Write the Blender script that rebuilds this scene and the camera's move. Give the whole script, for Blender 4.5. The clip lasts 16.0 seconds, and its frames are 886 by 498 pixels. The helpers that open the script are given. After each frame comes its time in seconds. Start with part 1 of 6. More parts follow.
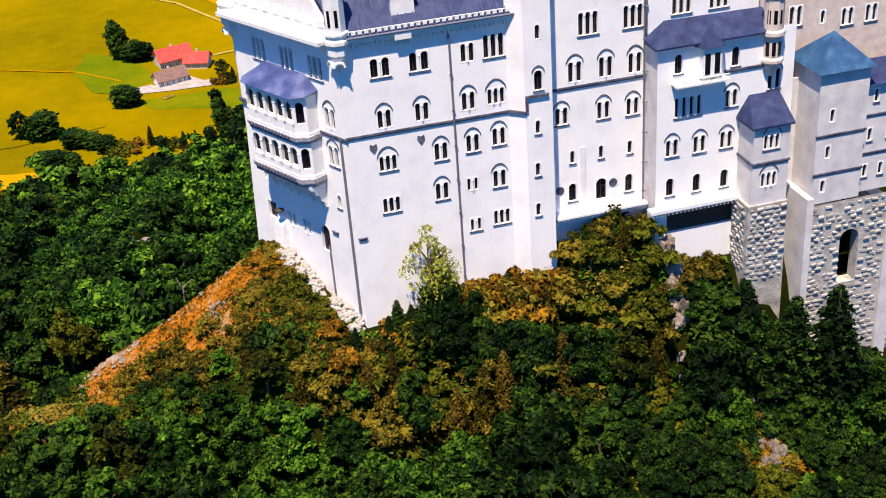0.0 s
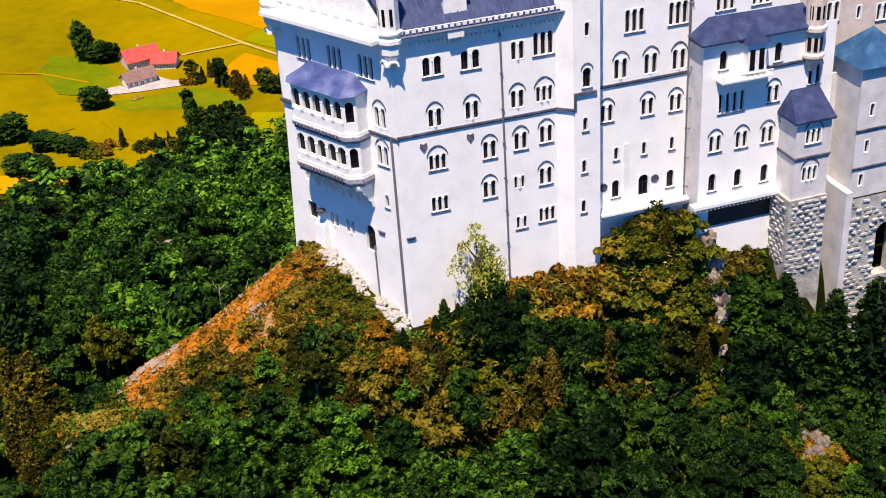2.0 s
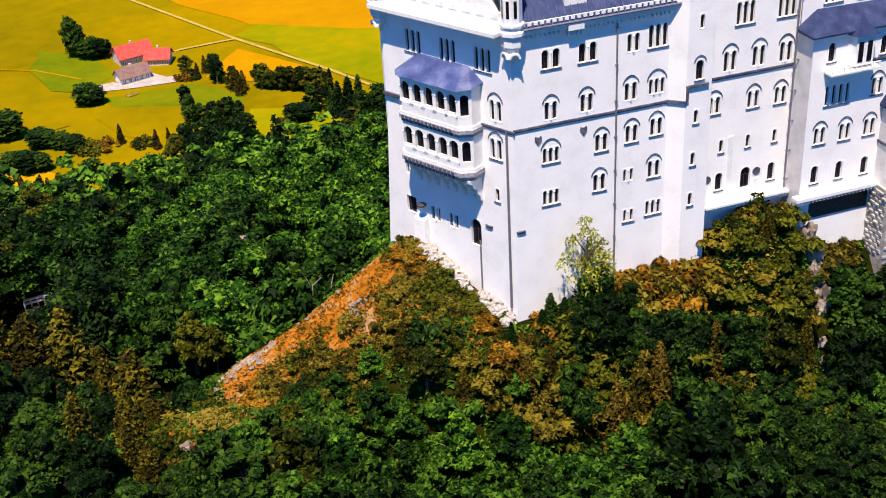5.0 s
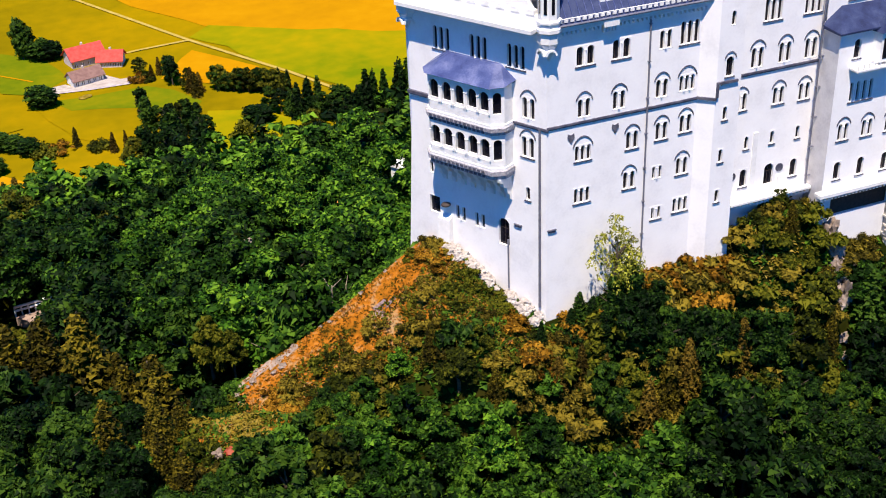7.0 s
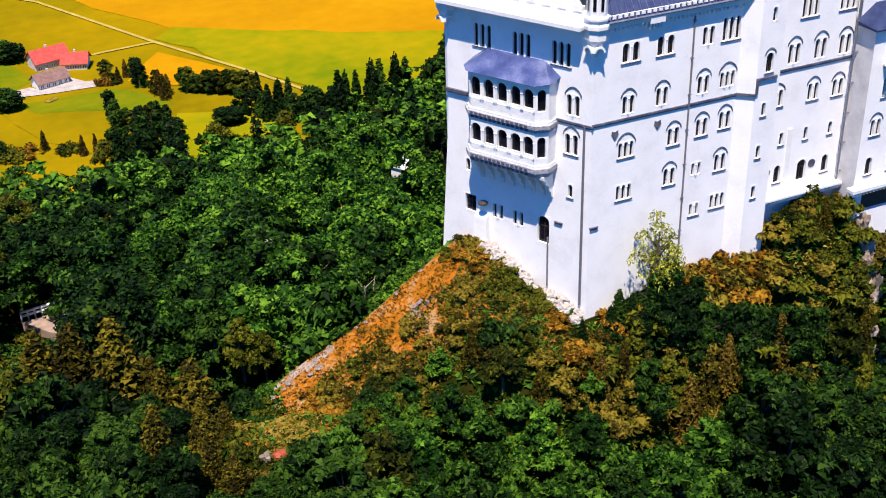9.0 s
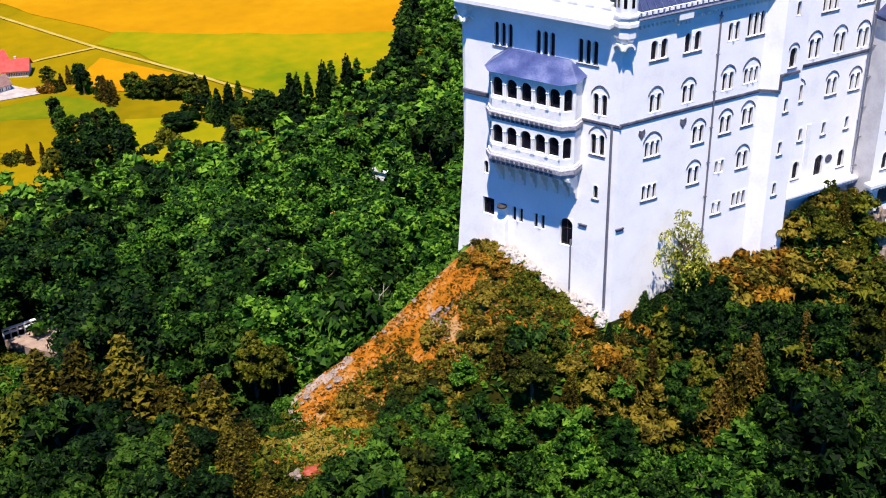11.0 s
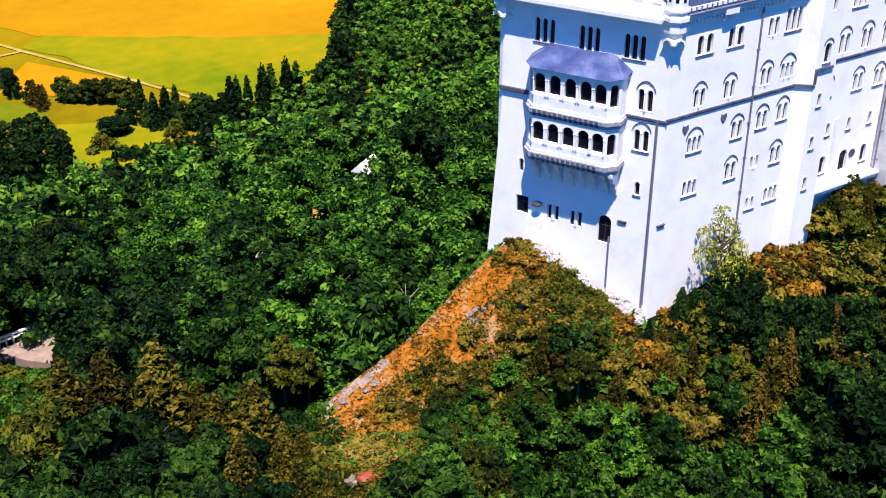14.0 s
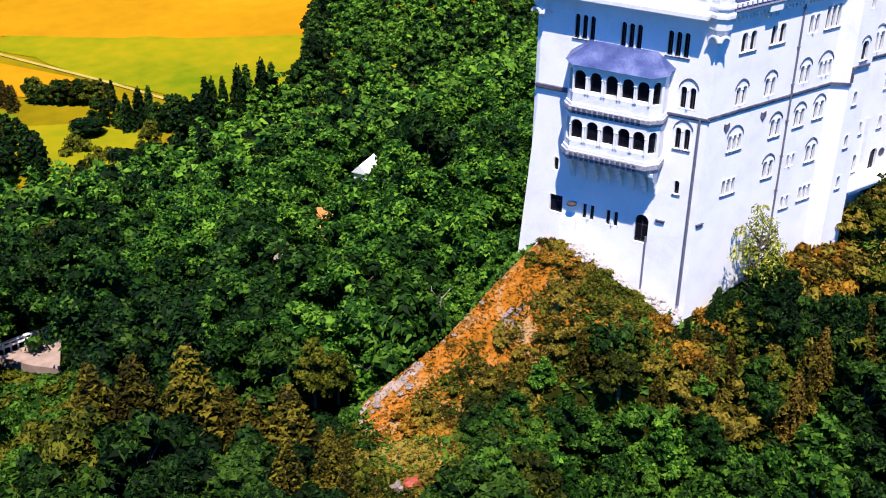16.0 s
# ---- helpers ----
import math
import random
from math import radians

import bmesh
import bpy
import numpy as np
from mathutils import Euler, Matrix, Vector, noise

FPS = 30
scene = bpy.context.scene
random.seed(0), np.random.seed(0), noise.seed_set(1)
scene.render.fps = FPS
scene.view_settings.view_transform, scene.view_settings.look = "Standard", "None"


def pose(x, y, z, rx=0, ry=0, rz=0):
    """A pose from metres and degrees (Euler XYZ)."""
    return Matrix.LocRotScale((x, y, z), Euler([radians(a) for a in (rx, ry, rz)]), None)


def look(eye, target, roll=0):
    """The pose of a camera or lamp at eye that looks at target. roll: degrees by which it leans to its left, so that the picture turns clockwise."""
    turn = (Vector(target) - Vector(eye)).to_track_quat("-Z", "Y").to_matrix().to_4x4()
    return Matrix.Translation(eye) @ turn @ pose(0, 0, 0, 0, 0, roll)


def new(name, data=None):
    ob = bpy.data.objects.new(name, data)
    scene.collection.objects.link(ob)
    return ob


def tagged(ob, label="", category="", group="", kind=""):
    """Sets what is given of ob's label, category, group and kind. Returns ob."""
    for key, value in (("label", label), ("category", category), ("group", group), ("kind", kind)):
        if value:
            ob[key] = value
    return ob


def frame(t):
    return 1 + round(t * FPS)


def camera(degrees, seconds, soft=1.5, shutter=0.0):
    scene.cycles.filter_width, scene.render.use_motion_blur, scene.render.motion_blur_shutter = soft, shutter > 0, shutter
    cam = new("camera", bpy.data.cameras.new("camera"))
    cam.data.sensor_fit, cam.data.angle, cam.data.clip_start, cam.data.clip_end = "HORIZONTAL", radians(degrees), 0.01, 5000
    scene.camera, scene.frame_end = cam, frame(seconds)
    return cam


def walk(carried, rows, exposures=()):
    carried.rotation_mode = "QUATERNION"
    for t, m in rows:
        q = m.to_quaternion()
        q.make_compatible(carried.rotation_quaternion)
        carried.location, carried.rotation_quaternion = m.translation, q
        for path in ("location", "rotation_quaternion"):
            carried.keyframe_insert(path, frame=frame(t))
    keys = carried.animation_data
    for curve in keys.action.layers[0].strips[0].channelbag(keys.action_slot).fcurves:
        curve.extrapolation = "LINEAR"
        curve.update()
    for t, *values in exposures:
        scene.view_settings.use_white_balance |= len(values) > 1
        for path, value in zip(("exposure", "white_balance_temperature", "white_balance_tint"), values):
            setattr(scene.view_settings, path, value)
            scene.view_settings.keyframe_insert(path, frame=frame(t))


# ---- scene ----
cam = camera(39.6, 16.0, 1.05)
PATH = [
    (0, (-18.256, -114.752, 50.116), (-17.847, -113.047, 49.154), -4.5),
    (0.5, (-20.723, -114.094, 50.473), (-20.292, -112.397, 49.507), -4.5),
    (1, (-23.2, -113.389, 50.647), (-22.75, -111.698, 49.68), -4.4),
    (1.5, (-25.788, -112.405, 50.474), (-25.317, -110.718, 49.508), -4.2),
    (2, (-28.089, -111.599, 50.759), (-27.605, -109.918, 49.789), -4.1),
    (2.5, (-30.446, -110.687, 50.927), (-29.949, -109.012, 49.953), -4.0),
    (3, (-33.146, -109.531, 50.853), (-32.634, -107.861, 49.878), -3.9),
    (3.5, (-35.41, -108.629, 50.892), (-34.89, -106.963, 49.915), -3.7),
    (4, (-37.855, -107.536, 50.914), (-37.327, -105.874, 49.935), -3.7),
    (4.5, (-40.31, -106.896, 51.077), (-39.78, -105.234, 50.098), -3.7),
    (7, (-51.053, -101.32, 50.508), (-50.422, -99.696, 49.528), -2.6),
    (7.5, (-53.426, -100.54, 50.827), (-52.769, -98.927, 49.844), -2.6),
    (8, (-55.543, -99.128, 50.585), (-54.866, -97.522, 49.603), -2.4),
    (8.5, (-57.44, -98.148, 50.563), (-56.752, -96.548, 49.58), -2.3),
    (9, (-59.643, -97.01, 50.197), (-58.937, -95.416, 49.216), -1.9),
    (11.5, (-68.148, -88.519, 49.153), (-67.322, -86.987, 48.169), -1.5),
    (12, (-69.999, -87.351, 49.099), (-69.149, -85.832, 48.114), -1.3),
    (12.5, (-71.897, -86.113, 48.915), (-71.023, -84.607, 47.931), -1.0),
    (13, (-73.802, -84.979, 48.595), (-72.906, -83.484, 47.614), -0.6),
    (13.5, (-75.501, -83.4, 48.339), (-74.587, -81.916, 47.359), -0.4),
    (14, (-77.305, -82.007, 48.01), (-76.375, -80.531, 47.031), -0.1),
    (14.5, (-78.934, -80.437, 47.593), (-77.988, -78.97, 46.616), 0.1),
    (15, (-80.541, -79.042, 47.217), (-79.581, -77.582, 46.243), 0.3),
    (15.5, (-81.61, -77.489, 47.142), (-80.639, -76.04, 46.164), 0.5),
    (16, (-83.058, -76.078, 46.727), (-82.069, -74.639, 45.752), 0.8),
]
walk(cam, [(t, look(e, g, r)) for t, e, g, r in PATH], exposures=[(0, 0.74, 7050, 13), (4.5, 0.72, 6950, 13), (9, 0.76, 6450, 12), (16, 0.90, 5950, 15)])

# ---- sky and sun ----
SUN_AZ, SUN_EL = radians(32), radians(68)          # azimuth west of south
sun_from = Vector((-math.sin(SUN_AZ) * math.cos(SUN_EL), -math.cos(SUN_AZ) * math.cos(SUN_EL), math.sin(SUN_EL)))
world = bpy.data.worlds.new("world")
scene.world = world
world.use_nodes = True
wn = world.node_tree
sky = wn.nodes.new("ShaderNodeTexSky")
sky.sky_type, sky.sun_disc = "NISHITA", False
sky.ozone_density = 10.0
sky.sun_elevation, sky.sun_rotation = SUN_EL, math.pi + SUN_AZ
deepen = wn.nodes.new("ShaderNodeHueSaturation")
deepen.inputs["Saturation"].default_value = 1.9
deepen.inputs["Hue"].default_value = 0.511
wn.links.new(sky.outputs[0], deepen.inputs["Color"])
wn.links.new(deepen.outputs[0], wn.nodes["Background"].inputs[0])
wn.nodes["Background"].inputs[1].default_value = 0.108
lamp = bpy.data.lights.new("sun", "SUN")
lamp.energy, lamp.angle, lamp.color = 5.15, radians(0.5), (1.0, 0.89, 0.74)
new("sun", lamp).matrix_world = look(sun_from * 300, (0, 0, 0))


# ---- materials ----
def material(name, colors, scale=1.0, rough=0.85, bump=0.0, bump_scale=None, island=0.0, per_object=0.0, detail=6.0, metallic=0.0, spec=0.3, fine=None):
    """Noise-mixed colours at two scales, with optional variation per piece or per object, and bump."""
    m = bpy.data.materials.new(name)
    m.use_nodes = True
    t = m.node_tree
    p = t.nodes["Principled BSDF"]
    p.inputs["Roughness"].default_value, p.inputs["Metallic"].default_value = rough, metallic
    p.inputs["Specular IOR Level"].default_value = spec
    tc = t.nodes.new("ShaderNodeTexCoord")
    n1 = t.nodes.new("ShaderNodeTexNoise")
    n1.inputs["Scale"].default_value, n1.inputs["Detail"].default_value = scale, detail
    t.links.new(tc.outputs["Object"], n1.inputs["Vector"])
    n2 = t.nodes.new("ShaderNodeTexNoise")
    n2.inputs["Scale"].default_value, n2.inputs["Detail"].default_value = (fine or scale * 9), 3
    t.links.new(tc.outputs["Object"], n2.inputs["Vector"])
    mix = t.nodes.new("ShaderNodeMath")
    mix.operation = "MULTIPLY_ADD"
    t.links.new(n2.outputs["Fac"], mix.inputs[0])
    mix.inputs[1].default_value = 0.35
    t.links.new(n1.outputs["Fac"], mix.inputs[2])
    fac = mix.outputs[0]
    for node, out, amount in (("ShaderNodeNewGeometry", "Random Per Island", island), ("ShaderNodeObjectInfo", "Random", per_object)):
        if amount:
            g = t.nodes.new(node)
            a = t.nodes.new("ShaderNodeMath")
            a.operation = "MULTIPLY_ADD"
            t.links.new(g.outputs[out], a.inputs[0])
            a.inputs[1].default_value = amount
            t.links.new(fac, a.inputs[2])
            s = t.nodes.new("ShaderNodeMath")
            s.operation = "SUBTRACT"
            t.links.new(a.outputs[0], s.inputs[0])
            s.inputs[1].default_value = amount / 2
            fac = s.outputs[0]
    ramp = t.nodes.new("ShaderNodeValToRGB")
    el = ramp.color_ramp.elements
    lo, hi = 0.42, 0.92
    while len(el) < len(colors):
        el.new(0.5)
    for i, c in enumerate(colors):
        el[i].position = lo + (hi - lo) * i / max(1, len(colors) - 1)
        el[i].color = (*c, 1)
    t.links.new(fac, ramp.inputs[0])
    t.links.new(ramp.outputs[0], p.inputs["Base Color"])
    if bump:
        b = t.nodes.new("ShaderNodeBump")
        b.inputs["Strength"].default_value, b.inputs["Distance"].default_value = bump, 0.1
        nb = t.nodes.new("ShaderNodeTexNoise")
        nb.inputs["Scale"].default_value, nb.inputs["Detail"].default_value = bump_scale or scale * 6, 4
        t.links.new(tc.outputs["Object"], nb.inputs["Vector"])
        t.links.new(nb.outputs["Fac"], b.inputs["Height"])
        t.links.new(b.outputs["Normal"], p.inputs["Normal"])
    return m


PLASTER = material("pale_limestone", [(0.76, 0.745, 0.735), (0.85, 0.835, 0.82), (0.89, 0.875, 0.855)], 0.35, 0.9, 0.12, 9)
WEATHERED = material("weathered_limestone", [(0.47, 0.45, 0.46), (0.60, 0.58, 0.58), (0.69, 0.67, 0.66)], 0.5, 0.9, 0.2, 7)
STONE = material("white_trim_stone", [(0.70, 0.69, 0.67), (0.84, 0.83, 0.81)], 1.5, 0.85, 0.15, 12)
# carved stone greyed by the shade under the loggia's ledges
FRIEZE = material("carved_stone_with_shade", [(0.16, 0.155, 0.18), (0.32, 0.31, 0.34), (0.50, 0.49, 0.50)], 4.0, 0.85, 0.6, 12)
GREYTRIM = material("weathered_trim_stone", [(0.035, 0.035, 0.055), (0.08, 0.08, 0.11), (0.17, 0.165, 0.19)], 1.2, 0.85, 0.2, 10)
RUSTIC = material("rough_limestone", [(0.22, 0.205, 0.19), (0.38, 0.36, 0.33), (0.54, 0.51, 0.47)], 0.9, 0.95, 0.6, 3, per_object=0.35)
BEIGE = material("sandstone", [(0.52, 0.42, 0.36), (0.70, 0.60, 0.53)], 1.2, 0.9, 0.2, 8)
SLATE = material("blue_slate", [(0.012, 0.018, 0.06), (0.022, 0.034, 0.095), (0.045, 0.06, 0.13)], 0.9, 0.6, 0.25, 5, island=0.3, spec=0.25)
LEAD = material("grey_blue_lead", [(0.03, 0.042, 0.13), (0.06, 0.08, 0.20), (0.14, 0.16, 0.30)], 0.6, 0.32, 0.1, 6, spec=0.4)
TEAL = material("teal_slate", [(0.010, 0.040, 0.10), (0.018, 0.070, 0.16), (0.04, 0.12, 0.22)], 0.8, 0.5, 0.25, 5, spec=0.3)
COPPER = material("green_copper", [(0.05, 0.22, 0.30), (0.10, 0.36, 0.45)], 0.8, 0.5, 0.1, 6)
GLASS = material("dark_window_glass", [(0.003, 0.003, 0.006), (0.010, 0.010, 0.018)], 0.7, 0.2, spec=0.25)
PIPE = material("grey_zinc_pipe", [(0.13, 0.13, 0.17), (0.22, 0.22, 0.26)], 2.0, 0.5, metallic=0.3)
WOOD = material("dark_door_wood", [(0.03, 0.022, 0.02), (0.07, 0.05, 0.04)], 3.0, 0.7)
ROCK = material("grey_rock", [(0.16, 0.14, 0.12), (0.32, 0.29, 0.26), (0.52, 0.48, 0.44)], 0.5, 0.95, 0.8, 2)
# soil colour taken near black to hold the deep shade between trees
SOIL = material("shade_dark_forest_floor", [(0.0042, 0.0084, 0.0014), (0.0112, 0.0154, 0.0021), (0.028, 0.0238, 0.0042)], 0.12, 1.0, 0.9, 1.5, spec=0.0)
HEATH = material("rust_orange_grass", [(0.032, 0.0224, 0.0024), (0.096, 0.0544, 0.0048), (0.24, 0.084, 0.0064), (0.336, 0.116, 0.0096), (0.32, 0.2, 0.088)], 0.34, 1.0, 0.9, 2.2, island=0.4, fine=1.9, spec=0.05)
DRYGRASS = material("dry_yellow_grass", [(0.0864, 0.0648, 0.0086), (0.18, 0.1296, 0.0144), (0.2376, 0.1728, 0.036)], 0.6, 1.0, 0.5, 3, island=0.5, spec=0.05)
PATHM = material("pale_gravel_path", [(0.192, 0.136, 0.096), (0.288, 0.224, 0.176), (0.4, 0.336, 0.28)], 1.3, 1.0, 0.6, 5)
MEADOW = material("yellow_green_meadow", [(0.118, 0.094, 0.0016), (0.19, 0.136, 0.0016), (0.27, 0.170, 0.0016)], 0.012, 1.0, 0.2, 1.0, fine=0.12, spec=0.0)
GOLD = material("golden_field", [(0.296, 0.14, 0.0024), (0.368, 0.176, 0.0024), (0.416, 0.224, 0.0048)], 0.01, 1.0, 0.2, 1.0, fine=0.12, spec=0.0)
GREEN = material("fresh_green_field", [(0.1092, 0.1482, 0.0023), (0.2028, 0.1833, 0.0023), (0.2964, 0.2067, 0.0023)], 0.015, 1.0, 0.2, 1.0, fine=0.12, spec=0.0)
ROADM = material("pale_road", [(0.28, 0.20, 0.025), (0.40, 0.30, 0.06)], 0.2, 1.0)
LAWN = material("lush_green_meadow", [(0.055, 0.10, 0.003), (0.11, 0.135, 0.003), (0.18, 0.16, 0.003)], 0.03, 1.0, 0.2, 1.0, fine=0.2, spec=0.0)
YARD = material("white_gravel_yard", [(0.26, 0.22, 0.19), (0.46, 0.41, 0.37)], 0.5, 1.0, 0.3, 4)
BARK = material("brown_bark", [(0.05, 0.035, 0.022), (0.12, 0.09, 0.06)], 2.0, 1.0, 0.5, 10)
RED = material("red_roof_tiles", [(0.357, 0.034, 0.0255), (0.51, 0.0765, 0.0595)], 0.6, 0.8)
PINKWALL = material("pale_house_wall", [(0.4675, 0.3825, 0.357), (0.612, 0.561, 0.527)], 0.5, 0.9)
WHITE = material("white_paint", [(0.72, 0.72, 0.70), (0.84, 0.84, 0.82)], 0.8, 0.7)
LEAF = {
    "green": material("green_leaves", [(0.003, 0.011, 0.0012), (0.014, 0.046, 0.0034), (0.062, 0.130, 0.010)], 0.2, 0.6, island=0.55, per_object=0.45, spec=0.05),
    "deep": material("deep_green_leaves", [(0.0016, 0.0060, 0.0010), (0.0072, 0.0240, 0.0026), (0.034, 0.070, 0.0060)], 0.2, 0.6, island=0.55, per_object=0.45, spec=0.05),
    "olive": material("olive_leaves", [(0.006, 0.009, 0.0008), (0.029, 0.037, 0.0022), (0.092, 0.092, 0.0060)], 0.3, 0.7, island=0.55, per_object=0.45, spec=0.05),
    "bright": material("bright_green_leaves", [(0.004, 0.018, 0.0016), (0.026, 0.082, 0.0052), (0.115, 0.225, 0.014)], 0.2, 0.6, island=0.55, per_object=0.4, spec=0.05),
    "gold": material("golden_olive_leaves", [(0.016, 0.014, 0.0014), (0.066, 0.052, 0.005), (0.165, 0.122, 0.012)], 0.3, 0.7, island=0.55, per_object=0.5, spec=0.05),
    "golden": material("golden_needles", [(0.012, 0.010, 0.0010), (0.044, 0.037, 0.0024), (0.125, 0.096, 0.006)], 0.3, 0.7, island=0.55, per_object=0.35, spec=0.05),
    "rust": material("rust_leaves", [(0.032, 0.016, 0.001), (0.135, 0.062, 0.004), (0.29, 0.145, 0.012)], 0.3, 0.75, island=0.5, per_object=0.45, spec=0.05),
    "brown": material("brown_needles", [(0.014, 0.010, 0.001), (0.054, 0.036, 0.004), (0.13, 0.083, 0.010)], 0.3, 0.75, island=0.55, per_object=0.35, spec=0.05),
    "lime": material("yellow_green_leaves", [(0.05, 0.060, 0.005), (0.17, 0.18, 0.014), (0.36, 0.35, 0.05)], 0.35, 0.7, island=0.6, per_object=0.2, spec=0.05),
}


# ---- building helpers ----
def mesh_of(bm, name, mat):
    me = bpy.data.meshes.new(name)
    bm.to_mesh(me)
    bm.free()
    me.materials.append(mat)
    return me


def part(name, bm, mat, parent, label=""):
    ob = new(name, mesh_of(bm, name, mat))
    ob.parent = parent
    return tagged(ob, label)


def thing(name, label, category, kind="", group=""):
    return tagged(new(name), label, category, group, kind)


def box(bm, x0, x1, y0, y1, z0, z1, m=None):
    v = [bm.verts.new(c) for c in ((x0, y0, z0), (x1, y0, z0), (x1, y1, z0), (x0, y1, z0), (x0, y0, z1), (x1, y0, z1), (x1, y1, z1), (x0, y1, z1))]
    for f in ((3, 2, 1, 0), (4, 5, 6, 7), (0, 1, 5, 4), (1, 2, 6, 5), (2, 3, 7, 6), (3, 0, 4, 7)):
        bm.faces.new([v[i] for i in f])
    if m:
        bmesh.ops.transform(bm, matrix=m, verts=v)
    return v


def prism(bm, poly, z0, z1, m=None):
    """Upright prism over a counter-clockwise polygon."""
    lo = [bm.verts.new((x, y, z0)) for x, y in poly]
    hi = [bm.verts.new((x, y, z1)) for x, y in poly]
    bm.faces.new(lo[::-1])
    bm.faces.new(hi)
    for i in range(len(poly)):
        j = (i + 1) % len(poly)
        bm.faces.new((lo[i], lo[j], hi[j], hi[i]))
    if m:
        bmesh.ops.transform(bm, matrix=m, verts=lo + hi)


def lathe(bm, profile, n=12, m=None, turn=0.0):
    """Surface of revolution from (radius, z) pairs, closed at both ends."""
    rings = []
    for r, z in profile:
        rings.append([bm.verts.new((r * math.cos(turn + 2 * math.pi * k / n), r * math.sin(turn + 2 * math.pi * k / n), z)) for k in range(n)])
    for a, b in zip(rings, rings[1:]):
        for k in range(n):
            bm.faces.new((a[k], a[(k + 1) % n], b[(k + 1) % n], b[k]))
    bm.faces.new(rings[0][::-1])
    bm.faces.new(rings[-1])
    if m:
        bmesh.ops.transform(bm, matrix=m, verts=[v for r in rings for v in r])


def tube(bm, a, b, r0, r1, n=7):
    a, b = Vector(a), Vector(b)
    q = (b - a).to_track_quat("Z", "Y").to_matrix().to_4x4()
    lathe(bm, [(r0, 0), (r1, (b - a).length)], n, Matrix.Translation(a) @ q)


def arc_strip(bm, cx, cz, r0, r1, y0, y1, a0=0.0, a1=math.pi, n=8, m=None, point=0.0):
    """A curved bar in a wall's plane between radii r0 and r1, from depth y0 to y1; point raises its crown."""
    rows = []
    for k in range(n + 1):
        a = a0 + (a1 - a0) * k / n
        up = 1 + point * max(0, math.sin(a)) ** 3
        rows.append([bm.verts.new((cx + r * math.cos(a), y, cz + r * math.sin(a) * up)) for r, y in ((r0, y0), (r1, y0), (r1, y1), (r0, y1))])
    for a, b in zip(rows, rows[1:]):
        for i in range(4):
            bm.faces.new((a[i], a[(i + 1) % 4], b[(i + 1) % 4], b[i]))
    bm.faces.new(rows[0])
    bm.faces.new(rows[-1][::-1])
    if m:
        bmesh.ops.transform(bm, matrix=m, verts=[v for r in rows for v in r])


def pierced_wall(bm, x0, x1, z0, z1, holes, depth=0.5, m=None):
    """A wall's outer face at y = 0 with real openings (cx, z, w, h, arched) and their reveals going inwards to y = depth."""
    start = len(bm.verts)
    bm.verts.ensure_lookup_table()
    xs = sorted({round(v, 3) for v in [x0, x1] + [c + s * w / 2 for c, z, w, h, a in holes for s in (-1, 1)]})
    rects = [(c - w / 2, c + w / 2, z, z + h) for c, z, w, h, a in holes]
    made = {}

    def vert(x, y, z):
        k = (round(x, 3), round(y, 3), round(z, 3))
        if k not in made:
            made[k] = bm.verts.new(k)
        return made[k]

    for xa, xb in zip(xs, xs[1:]):
        mid = (xa + xb) / 2
        gaps = sorted((r[2], r[3]) for r in rects if r[0] < mid < r[1])
        z = z0
        for a, b in gaps + [(z1, z1)]:
            if a > z + 1e-4:
                bm.faces.new((vert(xa, 0, z), vert(xb, 0, z), vert(xb, 0, a), vert(xa, 0, a)))
            z = max(z, b)
    for (c, z, w, h, arched), (a, b, lo, hi) in zip(holes, rects):
        for p, q in (((a, lo), (b, lo)), ((b, lo), (b, hi)), ((b, hi), (a, hi)), ((a, hi), (a, lo))):
            f = [bm.verts.new((p[0], 0, p[1])), bm.verts.new((p[0], depth, p[1])), bm.verts.new((q[0], depth, q[1])), bm.verts.new((q[0], 0, q[1]))]
            bm.faces.new(f)
        if arched:
            r = w / 2
            for s in (-1, 1):
                pts = [(c + s * r, hi)] + [(c + s * r * math.cos(t), hi - r + r * math.sin(t)) for t in [k * math.pi / 12 for k in range(7)]]
                front = [bm.verts.new((x, 0, z_)) for x, z_ in pts]
                back = [bm.verts.new((x, depth, z_)) for x, z_ in pts]
                order = front if s > 0 else front[::-1]
                bm.faces.new(order[::-1])
                for i in range(1, len(pts) - 1):
                    bm.faces.new((front[i], front[i + 1], back[i + 1], back[i]))
    if m:
        bm.verts.ensure_lookup_table()
        bmesh.ops.transform(bm, matrix=m, verts=bm.verts[start:])


# lights of each window kind: offsets, width, height; hood and sill
KINDS = {
    "pair": ((-0.43, 0.43), 0.58, 2.0), "triple": ((-0.68, 0, 0.68), 0.50, 1.75), "wide_pair": ((-0.6, 0.6), 0.82, 2.05),
    "tall_triple": ((-0.8, 0, 0.8), 0.60, 2.5), "tall_pair": ((-0.46, 0.46), 0.62, 2.3), "slit": ((0,), 0.56, 1.55),
    "arch": ((0,), 0.95, 2.2), "big_arch": ((0,), 1.3, 2.6), "quad": ((-1.3, -0.43, 0.43, 1.3), 0.5, 2.3), "small_pair": ((-0.4, 0.4), 0.42, 1.5),
    "rect_pair": ((-0.42, 0.42), 0.5, 1.75), "portal": ((0,), 1.5, 3.3), "rect": ((0,), 1.5, 2.1),
}
SQUARE = {"rect_pair", "rect"}


def holes_of(wins):
    return [(x + o, z - KINDS[k][2] / 2, KINDS[k][1], KINDS[k][2], k not in SQUARE) for x, z, k, hood, sill in wins for o in KINDS[k][0]]


